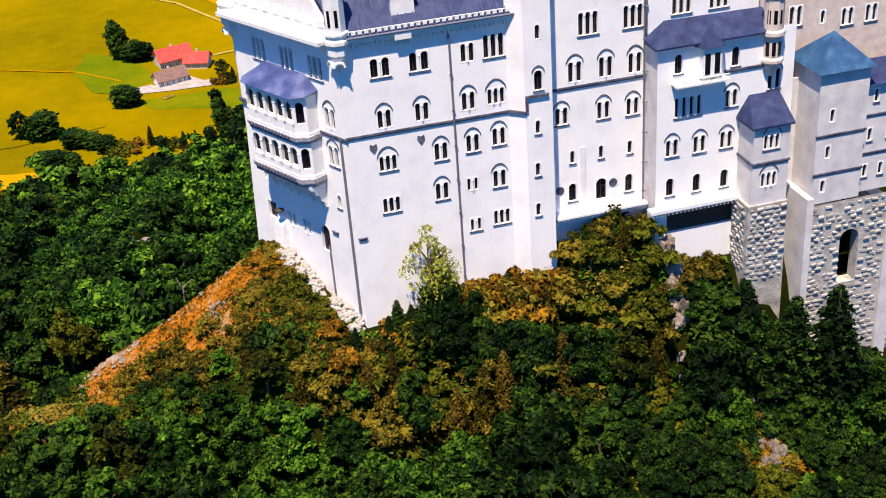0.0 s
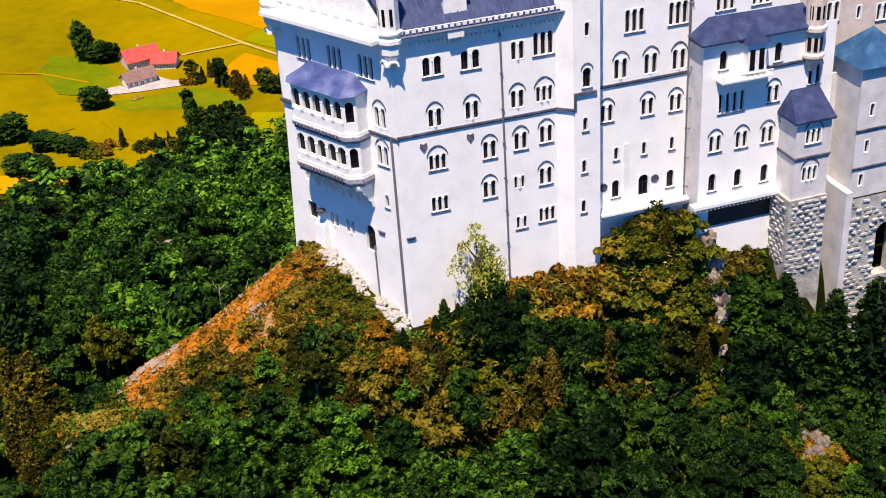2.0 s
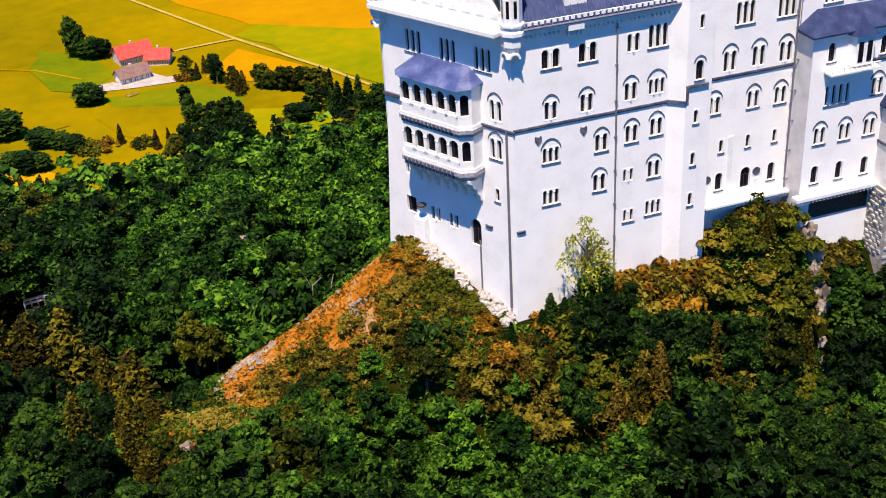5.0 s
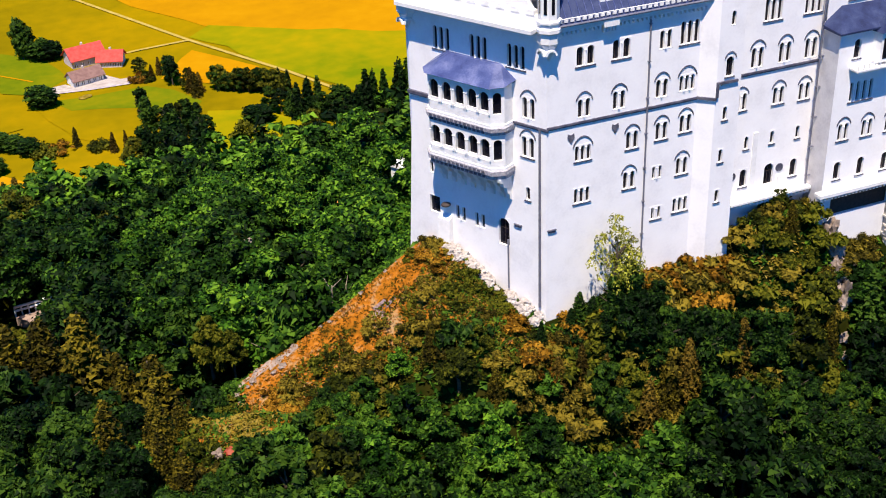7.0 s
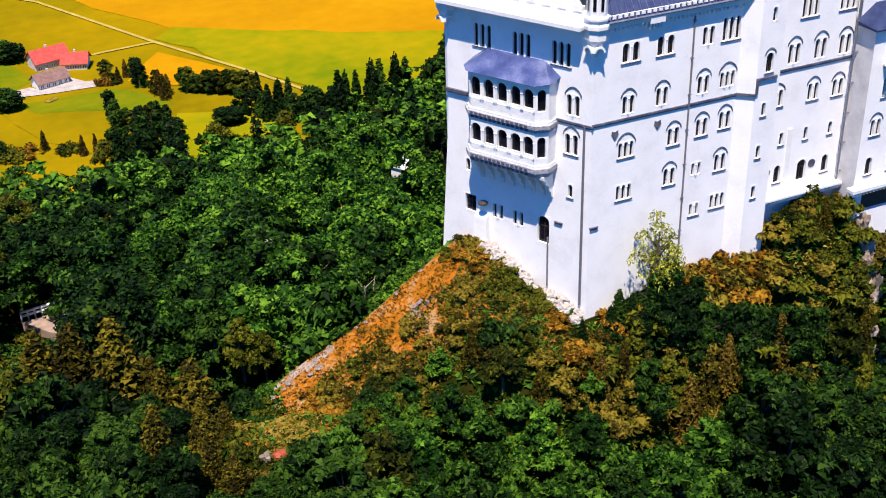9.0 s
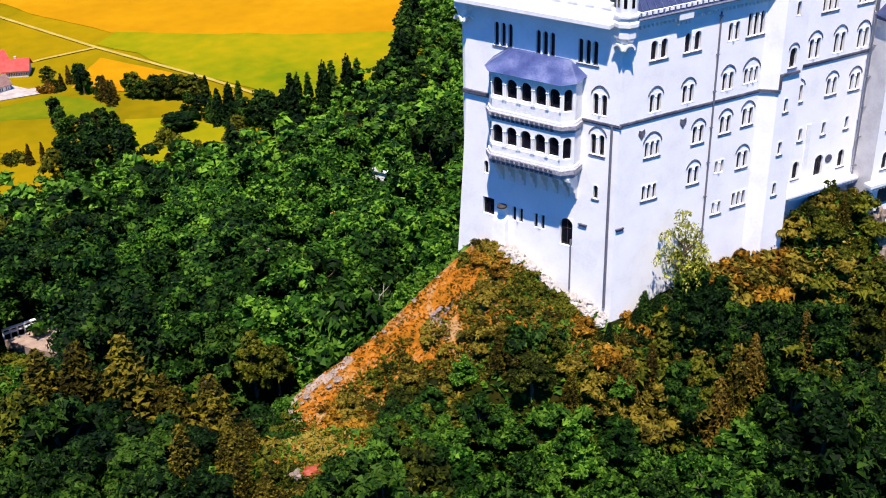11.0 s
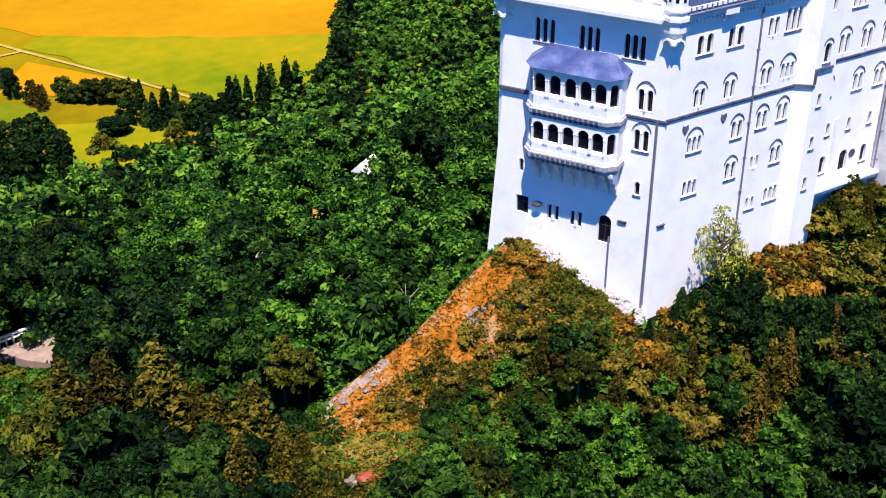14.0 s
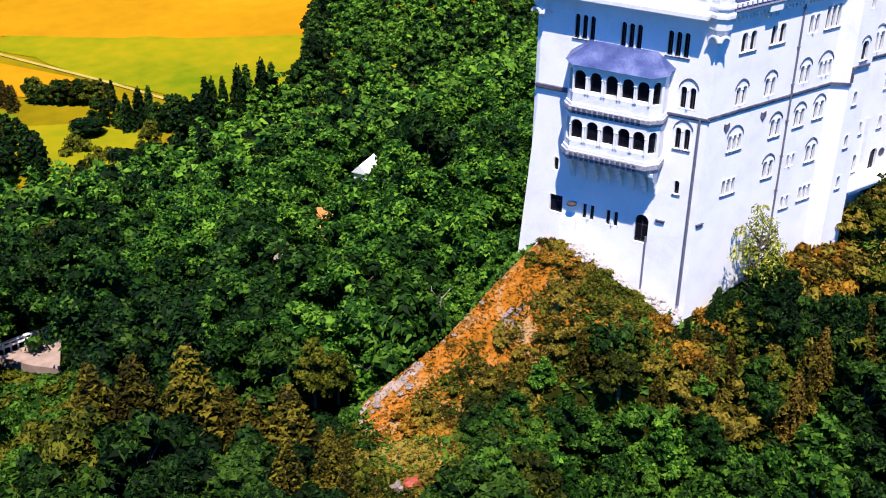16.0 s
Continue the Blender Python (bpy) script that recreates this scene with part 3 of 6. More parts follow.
# rain pipes with brackets
for x, lo, hi in ((11.5, -19.5, EAVE - 0.5), (32.75, -13.2, EAVE + 3)):
    bm = bmesh.new()
    tube(bm, (x, -0.14, lo), (x, -0.14, hi), 0.1, 0.1, 8)
    for k in range(8):
        z = lo + 1 + k * (hi - lo - 2) / 7
        box(bm, x - 0.15, x + (0.44 if x > 30 else 0.15), -0.26, 0.0, z, z + 0.08)
    part("rain_pipe", bm, PIPE, palas, "dark grey rain pipe with brackets")
bm = bmesh.new()
tube(bm, WEST @ Vector((wu(0.75), -0.13, -21)), WEST @ Vector((wu(0.75), -0.13, 0)), 0.16, 0.13, 8)
part("rain_pipe", bm, PIPE, palas, "dark grey rain pipe beside the corner")
bm = bmesh.new()
tube(bm, WEST @ Vector((wu(4.9), -0.13, -20)), WEST @ Vector((wu(4.9), -0.13, -13.9)), 0.1, 0.1, 8)
part("rain_pipe", bm, PIPE, palas, "short grey rain pipe beside the portal")
for mm, x, z in ((SOUTH, 0.6, -11.6), (WEST, wu(3.6), -11.9)):
    bm = bmesh.new()
    box(bm, x - 0.4, x + 0.4, -0.14, 0.02, z - 0.15, z + 0.1, mm)
    box(bm, x - 0.5, x + 0.5, -0.2, 0.02, z + 0.104, z + 0.2, mm)
    part("plaque", bm, GREYTRIM, palas, "small grey stone ledge")
# crests under the string course and medallions by the doors
for x, z in ((2.75, -1.35), (7.85, -1.25)):
    bm = bmesh.new()
    prism(bm, [(-0.35, 0.45), (-0.4, 0), (0, -0.6), (0.4, 0), (0.35, 0.45), (0, 0.3)][::-1], 0, 0.1, Matrix.Translation((x, 0.02, z)) @ Matrix.Rotation(math.pi / 2, 4, "X"))
    part("crest", bm, GREYTRIM, palas, "small carved stone shield")
for x, z in ((23.2, -10.35), (29.5, -10.5)):
    bm = bmesh.new()
    lathe(bm, [(0.5, 0), (0.5, 0.08), (0.36, 0.1), (0.36, 0.05)], 14, Matrix.Translation((x, BACK + 0.02, z - 0.28)) @ Matrix.Rotation(math.pi / 2, 4, "X"))
    part("medallion", bm, GREYTRIM, palas, "round grey stone medallion")
for x in (25.9, 29.6):
    bm = bmesh.new()
    box(bm, x - 0.3, x + 0.3, BACK - 0.12, BACK + 0.02, -13.4, -5.8 if x < 27 else -11.7)
    part("pilaster", bm, STONE, palas, "flat white pilaster strip")
# wall terrace slab on brackets
bm = bmesh.new()
box(bm, 22.4, 33.1, -0.8, BACK + 0.05, -13.6, -13.35)
box(bm, 22.4, 33.1, -0.45, BACK + 0.05, -14.2, -13.9)
for k in range(22):
    box(bm, 23.1 + k * 0.46, 23.3 + k * 0.46, -0.7, 0, -13.9, -13.604)
part("terrace_ledge", bm, STONE, palas, "white stone ledge on small brackets")
# sloped plinth at the foot of the gable wall
bm = bmesh.new()
v = [bm.verts.new(WEST @ Vector(c)) for c in ((wu(14.6), -1.5, -24), (wu(12.4), -1.5, -24), (wu(12.6), -0.6, -13.8), (wu(14.2), -0.6, -13.8), (wu(14.6), 0.1, -24), (wu(12.4), 0.1, -24), (wu(12.6), 0.1, -13.2), (wu(14.2), 0.1, -13.2))]
for f in ((0, 1, 2, 3), (1, 5, 6, 2), (4, 0, 3, 7), (3, 2, 6, 7)):
    bm.faces.new([v[i] for i in f])
part("buttress", bm, STONE, palas, "white sloping buttress")
bm = bmesh.new()   # battered foot at the far corner of the gable wall
v = [bm.verts.new(WEST @ Vector(c)) for c in ((-0.0, 0.006, -2.0), (-1.7, 0.006, -24), (-0.0, 0.006, -24), (-0.0, 3.0, -2.0), (-1.7, 3.0, -24), (-0.0, 3.0, -24))]
for f in ((0, 1, 2), (5, 4, 3), (0, 3, 4, 1), (1, 4, 5, 2), (2, 5, 3, 0)):
    bm.faces.new([v[i] for i in f])
part("buttress", bm, PLASTER, palas, "white battered corner buttress")
bm = bmesh.new()
lathe(bm, [(0.1, 0), (0.55, 0.2), (0.55, 0.35), (0.2, 0.5)], 10, WEST @ Matrix.Translation((wu(13.1), -0.5, -12.2)))
part("lamp_bowl", bm, WOOD, palas, "black iron bracket bowl")

# ---- two-storey loggia balcony on the gable wall ----
balcony = part("balcony", bmesh.new(), FRIEZE, palas, "two-storey white stone loggia on corbels")
OUT, U0, U1 = 2.45, 4.15, 14.0
X0, X1 = wu(U1), wu(U0)
CH, CHR = 0.9, 1.05          # chamfers at the far and the near end
poly = [(X0 + CH, -OUT), (X1 - CHR, -OUT), (X1, -OUT + CHR), (X1, 0.03), (X0, 0.03), (X0, -OUT + CH)]
def grow(p, d):
    cx = (X0 + X1) / 2
    return [(x + (d if x > cx else -d), y - (d if y < 0 else 0)) for x, y in p]
bm = bmesh.new()
SLABS = ((-5.4, -4.9, 0.25), (-5.9, -5.404, 0.08), (-4.896, -4.6, 0.1), (-0.5, -0.1, 0.25), (-0.9, -0.504, 0.1), (-0.096, 0.2, 0.1), (4.0, 4.3, 0.1))
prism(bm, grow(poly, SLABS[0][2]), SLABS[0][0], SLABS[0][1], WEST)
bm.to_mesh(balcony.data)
bm.free()
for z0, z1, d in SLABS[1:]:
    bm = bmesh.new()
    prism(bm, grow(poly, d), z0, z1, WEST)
    # lower slabs are coloured darker for the shade below each storey
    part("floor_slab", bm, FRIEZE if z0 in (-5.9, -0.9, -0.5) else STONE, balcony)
FRONT = WEST @ Matrix.Translation((0, -OUT, 0))
SIDE_R = WEST @ Matrix.Translation((X1, -OUT + CHR, 0)) @ Matrix.Rotation(math.pi / 2, 4, "Z")
SIDE_L = WEST @ Matrix.Translation((X0, 0, 0)) @ Matrix.Rotation(-math.pi / 2, 4, "Z")
CHAM_R = WEST @ Matrix.Translation((X1 - CHR, -OUT, 0)) @ Matrix.Rotation(math.pi / 4, 4, "Z")
CHAM_L = WEST @ Matrix.Translation((X0, -OUT + CH, 0)) @ Matrix.Rotation(-math.pi / 4, 4, "Z")
for zlo, zhi, zc in ((0.2, 4.0, 2.5), (-4.6, -0.9, -2.65)):
    h = 2.35
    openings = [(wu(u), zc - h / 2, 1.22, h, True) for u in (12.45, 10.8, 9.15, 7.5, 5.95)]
    bm = bmesh.new()
    pierced_wall(bm, X0 + CH, X1 - CHR, zlo, zhi, openings, 0.35, FRONT)
    part("arcade", bm, STONE, balcony, "white arcade wall with round arches")
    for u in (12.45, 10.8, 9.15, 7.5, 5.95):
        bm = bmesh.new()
        # added dark sheet closes the arch in place of the loggia's inner shade
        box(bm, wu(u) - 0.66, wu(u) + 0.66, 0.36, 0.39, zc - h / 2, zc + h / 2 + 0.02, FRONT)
        part("pane", bm, GLASS, balcony, "dark sheet in the arch for shade inside")
    for mm, ln in ((SIDE_R, OUT - CHR), (SIDE_L, OUT - CH)):
        bm = bmesh.new()
        pierced_wall(bm, 0, ln, zlo, zhi, [], 0.35, mm)
        part("arcade", bm, STONE, balcony)
    for mm, c, w in ((CHAM_R, CHR, 0.86), (CHAM_L, CH, 0.62)):
        bm = bmesh.new()
        pierced_wall(bm, 0, c * 1.4142, zlo, zhi, [(c * 0.707, zc - h / 2, w, h, True)], 0.3, mm)
        part("arcade", bm, STONE, balcony)
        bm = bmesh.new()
        # same added dark sheet for inner shade at the chamfered ends
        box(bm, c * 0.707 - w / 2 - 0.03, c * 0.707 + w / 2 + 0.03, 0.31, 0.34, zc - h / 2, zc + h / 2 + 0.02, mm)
        part("pane", bm, GLASS, balcony, "dark sheet in the arch for shade inside")
    for u in (12.45, 10.8, 9.15, 7.5, 5.95):
        for s in (-1, 1):
            bm = bmesh.new()
            lathe(bm, [(0.10, zc - h / 2), (0.10, zc - h / 2 + 0.25), (0.06, zc - h / 2 + 0.3), (0.06, zc + h / 2 - 0.75), (0.12, zc + h / 2 - 0.6)], 8, FRONT @ Matrix.Translation((wu(u) + s * 0.68, -0.03, 0)))
            part("column", bm, STONE, balcony, "slim white column")
        bm = bmesh.new()
        box(bm, wu(u) - 0.6, wu(u) + 0.6, 0.12, 0.2, zc - h / 2, zc - h / 2 + 0.35, FRONT)
        part("parapet", bm, STONE, balcony)
for zz in (-0.3, -0.72, -5.15, -5.66):   # ornamental frieze
    for k in range(13):
        bm = bmesh.new()
        d = -0.29 if zz in (-0.3, -5.15) else -0.13
        box(bm, X0 + CH + 0.1 + k * 0.56, X0 + CH + 0.46 + k * 0.56, d, d + 0.09, zz - 0.13, zz + 0.13, FRONT)
        part("frieze_boss", bm, GREYTRIM, balcony)
# corbels below
for u in (13.3, 12.0, 10.7, 9.4, 8.1, 6.8, 5.5, 4.6):
    bm = bmesh.new()
    x = wu(u)
    prof = [(0.02, -9.0), (-0.3, -8.8), (-0.42, -8.2), (-0.8, -7.9), (-0.95, -7.3), (-1.4, -7.0), (-1.55, -6.5), (-2.05, -6.25), (-2.1, -5.9), (0.02, -5.9)]
    a = [bm.verts.new(WEST @ Vector((x - 0.24, y, z))) for y, z in prof]
    b = [bm.verts.new(WEST @ Vector((x + 0.24, y, z))) for y, z in prof]
    bm.faces.new(a)
    bm.faces.new(b[::-1])
    for i in range(len(prof)):
        j = (i + 1) % len(prof)
        bm.faces.new((a[i], b[i], b[j], a[j]))
    part("corbel", bm, STONE, balcony, "stepped stone corbel")
# lean-to roof of lead: hipped at both ends
bm = bmesh.new()
lo = [bm.verts.new(WEST @ Vector((x, y, z))) for x, y, z in ((X0 - 0.45, 0.0, 4.65), (X0 - 0.3, -OUT + 0.55, 4.4), (X0 + CH - 0.2, -OUT - 0.45, 4.3), (X1 - CHR + 0.2, -OUT - 0.45, 4.3), (X1 + 0.3, -OUT + 0.7, 4.4), (X1 + 0.45, 0.0, 4.65))]
hi = [bm.verts.new(WEST @ Vector((x, y, z))) for x, y, z in ((X0 + 1.4, 0.0, 6.0), (X0 + 1.7, -0.25, 5.95), (X0 + 1.9, -0.35, 5.95), (X1 - 1.9, -0.35, 5.95), (X1 - 1.7, -0.25, 5.95), (X1 - 1.4, 0.0, 6.0))]
bm.faces.new(lo)
for i in range(5):
    bm.faces.new((lo[i], lo[i + 1], hi[i + 1], hi[i]))
bm.faces.new(hi[::-1])
part("balcony_roof", bm, LEAD, balcony, "blue-grey lead roof of the loggia")

# ---- oriel wing ----
wing = thing("castle_wing", "white castle wing with slate roof and small balcony", "castle")
YW = -2.55
WF = Matrix.Translation((0, YW, 0))
wwin = [
    (35.6, 3.2, "arch", 0, 1), (42.2, 3.0, "arch", 0, 1), (36.8, -1.75, "quad", 0, 1), (41.9, -1.7, "pair", 1, 1), (46.9, -0.3, "tall_pair", 1, 1),
    (35.05, -6.35, "pair", 1, 1), (38.3, -6.45, "pair", 1, 1), (41.5, -6.5, "pair", 1, 1),
    (34.9, -11.05, "arch", 0, 1), (38.1, -11.1, "arch", 0, 1), (41.45, -11.2, "arch", 0, 1),
]
bm = bmesh.new()
pierced_wall(bm, 33.2, 49.2, -26, 5.6, holes_of(wwin) + [(38.7, -16.8, 8.2, 2.6, False)], 0.45, WF)
part("wall", bm, PLASTER, wing, "white limestone wall")
bm = bmesh.new()
box(bm, 33.2, 33.6, YW + 0.004, BACK + 0.2, -26, 5.6)
# darker stone than the front: the side face's shade is in its colour
part("side_wall", bm, WEATHERED, wing, "side wall greyed for its shaded face")
bm = bmesh.new()
box(bm, 49.21, 50.7, -1.9, -1.6, -34, -1.0)
# added filler wall, darker stone standing for the shadow in this gap
part("link_wall", bm, WEATHERED, wing, "added grey wall for the shaded gap beside the tower")
add_windows(wwin, WF, wing)
bm = bmesh.new()
v = [bm.verts.new(c) for c in ((32.7, YW - 0.55, 5.4), (46.4, YW - 0.55, 5.4), (46.4, -0.02, 7.1), (35.0, -0.02, 7.3), (32.7, -0.02, 5.6), (32.7, YW - 0.55, 5.2), (46.4, YW - 0.55, 5.2), (46.4, -0.02, 5.2), (32.7, -0.02, 5.2))]
for f in ((0, 1, 2, 3), (0, 3, 4), (0, 5, 6, 1), (5, 8, 7, 6), (4, 8, 5, 0), (1, 6, 7, 2)):
    bm.faces.new([v[i] for i in f])
part("roof", bm, SLATE, wing, "dark blue slate lean-to roof")
bm = bmesh.new()
# dark panel at the back of the recess
box(bm, 34.4, 42.95, YW + 0.5, YW + 0.7, -17.0, -14.0)
part("undercroft", bm, WOOD, wing, "dark panel closing the recess below the terrace")
# small central oriel with pointed roof
bm = bmesh.new()
prism(bm, [(37.6, YW), (37.9, YW - 1.0), (40.1, YW - 1.0), (40.4, YW)], 1.5, 4.9)
ori = part("oriel", bm, STONE, wing, "small projecting stone oriel")
for x in (38.45, 39.55):
    bm = bmesh.new()
    box(bm, x - 0.3, x + 0.3, YW - 1.04, YW - 1.004, 1.9, 4.2)
    part("pane", bm, GLASS, ori)
bm = bmesh.new()
v = [bm.verts.new(c) for c in ((37.3, YW, 4.9), (37.6, YW - 1.3, 4.9), (40.4, YW - 1.3, 4.9), (40.7, YW, 4.9), (39, YW, 6.8))]
for f in ((0, 1, 4), (1, 2, 4), (2, 3, 4), (0, 3, 2, 1)):
    bm.faces.new([v[i] for i in f])
part("roof", bm, SLATE, ori, "small pointed slate roof")
bm = bmesh.new()
box(bm, 34.8, 40.9, YW - 1.4, YW + 0.02, 1.0, 1.22)
for k in range(9):
    box(bm, 34.9 + k * 0.72, 35.0 + k * 0.72, YW - 1.35, YW - 1.25, 1.224, 1.7)
box(bm, 34.8, 40.9, YW - 1.36, YW - 1.24, 1.704, 1.8)
part("balcony", bm, STONE, wing, "white stone balcony with balustrade")
bar("string_course", [(40.9, 46, 1.55)], GREYTRIM, "dark string course", m=WF, par=wing)
bm = bmesh.new()
box(bm, 32.2, 43.0, YW - 1.1, YW + 0.02, -13.6, -13.2)
for k in range(22):
    box(bm, 32.4 + k * 0.48, 32.6 + k * 0.48, YW - 1.0, YW, -13.95, -13.604)
part("terrace_ledge", bm, STONE, wing, "white stone ledge on brackets")

# ---- square bay with rough stone base ----
bay = thing("castle_bay", "square white castle bay on rough stone base", "castle")
YB = -6.0
BF = Matrix.Translation((0, YB, 0))
bwin = [(45.1, -6.0, "triple", 1, 1), (45.0, -10.5, "triple", 1, 0)]
bm = bmesh.new()
pierced_wall(bm, 43.0, 47.3, -13.4, -4.0, holes_of(bwin), 0.4, BF)
box(bm, 43.0, 43.4, YB + 0.004, YW, -13.4, -4.0)
box(bm, 46.9, 47.3, YB + 0.004, YW, -13.4, -4.0)
part("wall", bm, WEATHERED, bay, "weathered pale limestone wall")
add_windows(bwin, BF, bay)
bar("string_course", [(42.9, 47.4, -8.4)], GREYTRIM, "dark string course", m=BF, par=bay)
bm = bmesh.new()
box(bm, 42.85, 43.0, YB - 0.1, YW, -8.6, -8.3)
part("string_course", bm, GREYTRIM, bay)
bm = bmesh.new()
v = [bm.verts.new(c) for c in ((42.6, YB - 0.35, -4.0), (47.6, YB - 0.35, -4.0), (47.6, YW, -1.7), (44.0, YW, -1.7), (42.6, YW, -3.9), (42.6, YB - 0.35, -4.25), (47.6, YB - 0.35, -4.25), (47.6, YW, -4.25), (42.6, YW, -4.25))]
for f in ((0, 1, 2, 3), (0, 3, 4), (0, 5, 6, 1), (5, 8, 7, 6), (4, 8, 5, 0), (1, 6, 7, 2)):
    bm.faces.new([v[i] for i in f])
part("roof", bm, SLATE, bay, "dark slate lean-to roof")
bm = bmesh.new()
prism(bm, [(42.6, YB - 0.25), (47.4, YB - 0.25), (47.4, YW), (42.6, YW)], -30, -13.4)
part("stone_base", bm, RUSTIC, bay, "rough hewn stone base")

# ---- square tower ----
tower = thing("castle_tower", "square white tower with pyramid slate roof", "castle")
TF = Matrix.Translation((50.3, -6.4, 0))
twin = [(1.7, -4.1, "slit", 0, 0), (1.5, -8.4, "slit", 0, 0), (1.2, -12.5, "slit", 0, 0)]
bm = bmesh.new()
pierced_wall(bm, 0, 5.9, -14.6, 1.0, holes_of(twin), 0.4, TF)
box(bm, 0, 0.4, 0.004, 6, -14.6, 1.0, TF)
box(bm, 5.5, 5.9, 0.004, 6, -14.6, 1.0, TF)
part("wall", bm, WEATHERED, tower, "weathered pale limestone tower wall")
add_windows(twin, TF, tower)
bm = bmesh.new()
v = [bm.verts.new(TF @ Vector(c)) for c in ((-0.5, -0.5, 1.0), (6.4, -0.5, 1.0), (6.4, 6.4, 1.0), (-0.5, 6.4, 1.0), (2.95, 3.0, 4.4))]
for f in ((0, 1, 4), (1, 2, 4), (2, 3, 4), (3, 0, 4), (3, 2, 1, 0)):
    bm.faces.new([v[i] for i in f])
part("roof", bm, TEAL, tower, "teal-blue slate pyramid roof")
for zz in (-6.3, -10.9):
    bar("string_course", [(-0.1, 6.0, zz)], GREYTRIM, "dark string course", 0.16, 0.14, m=TF, par=tower)
bm = bmesh.new()
pierced_wall(bm, -0.3, 16, -42, -14.6, [(5.1, -25.5, 2.4, 7.0, True)], 1.5, TF @ Matrix.Translation((0, -0.3, 0)))
box(bm, -0.3, 0.3, -0.295, 6, -42, -14.6, TF)
box(bm, 2.9, 7.3, 5.2, 5.5, -30, -15, TF)
part("stone_base", bm, RUSTIC, tower, "rough hewn stone base with tall arched recess")
bm = bmesh.new()
for k, (x, d) in enumerate(((-0.9, 0.8), (9.6, 1.6))):
    prism(bm, [(x, -0.7), (x + d, -0.7), (x + d, 5), (x, 5)], -38, -16.5 if k else -13.5, TF)
part("buttress", bm, WEATHERED, tower, "pale stone buttress strips")
# east range beside the tower, with its windows
east = thing("castle_east_range", "white castle range with blue roof beside the tower", "castle")
EF = Matrix.Translation((56.2, -5.6, 0))
ewin = [(1.6, -3.0, "slit", 0, 1), (4.0, -3.2, "slit", 0, 1), (1.2, -7.6, "slit", 0, 1), (3.6, -7.6, "slit", 0, 1), (1.0, -12.0, "slit", 0, 1), (3.0, -12.0, "slit", 0, 1)]
bm = bmesh.new()
pierced_wall(bm, 0.004, 12, -14.55, -1.5, holes_of(ewin), 0.4, EF)
part("wall", bm, WEATHERED, east)
add_windows(ewin, EF, east)
for zz in (-5.2, -9.8):
    bar("string_course", [(0.02, 12, zz)], GREYTRIM, "dark string course", 0.16, 0.14, m=EF, par=east)
bm = bmesh.new()
v = [bm.verts.new(EF @ Vector(c)) for c in ((0.01, -0.5, -1.5), (12, -0.5, -1.5), (12, 2.6, 0.3), (0.01, 2.6, 0.3), (12, 2.6, -1.6), (0.01, 2.6, -1.6))]
for f in ((0, 1, 2, 3), (0, 3, 5), (0, 5, 4, 1), (1, 4, 2), (2, 4, 5, 3)):
    bm.faces.new([v[i] for i in f])
part("roof", bm, SLATE, east, "blue slate roof")
# upper range behind, with beige corner turret
upper = thing("castle_upper_range", "pale castle range behind with corner turret", "castle")
UF = Matrix.Translation((46.2, 2.0, 0))
uwin = [(2.4, 2.9, "slit", 0, 0), (5.5, 4.6, "tall_pair", 0, 1), (8.9, 4.0, "slit", 0, 0), (12.0, 3.6, "pair", 0, 1), (15.0, 3.6, "pair", 0, 1), (11.0, 8.4, "pair", 0, 1)]
bm = bmesh.new()
pierced_wall(bm, 0, 22, -14, 11, holes_of(uwin), 0.4, UF)
part("wall", bm, BEIGE, upper, "pinkish sandstone wall")
add_windows(uwin, UF, upper)
bm = bmesh.new()
v = [bm.verts.new(UF @ Vector(c)) for c in ((-0.2, -0.5, 11), (22, -0.5, 11), (22, 6, 18), (-0.2, 6, 18), (22, 6, 10.9), (-0.2, 6, 10.9))]
for f in ((0, 1, 2, 3), (0, 3, 5), (0, 5, 4, 1), (1, 4, 2), (2, 4, 5, 3)):
    bm.faces.new([v[i] for i in f])
part("roof", bm, COPPER, upper, "green copper roof")
bm = bmesh.new()
lathe(bm, [(0.3, 0.2), (0.7, 0.9), (1.0, 1.6), (1.25, 1.9), (1.25, 2.2), (1.0, 2.4), (1.0, 4.6), (1.3, 4.9), (1.3, 5.3), (1.05, 5.5), (1.05, 9), (1.3, 9.3), (1.3, 9.8)], 12, Matrix.Translation((46.4, -2.6, 0)))
tur = part("corner_turret", bm, BEIGE, upper, "round beige turret with moulded rings")
for a in (-2.6, -1.9, -1.2):
    for z in (2.7, 6.2):
        bm = bmesh.new()
        box(bm, -0.2, 0.2, -1.03, -0.9, z, z + 1.5, Matrix.Translation((46.4, -2.6, 0)) @ Matrix.Rotation(a + math.pi / 2, 4, "Z"))
        part("pane", bm, GLASS, tur)

# ---- vegetation ----
rng = np.random.default_rng(7)


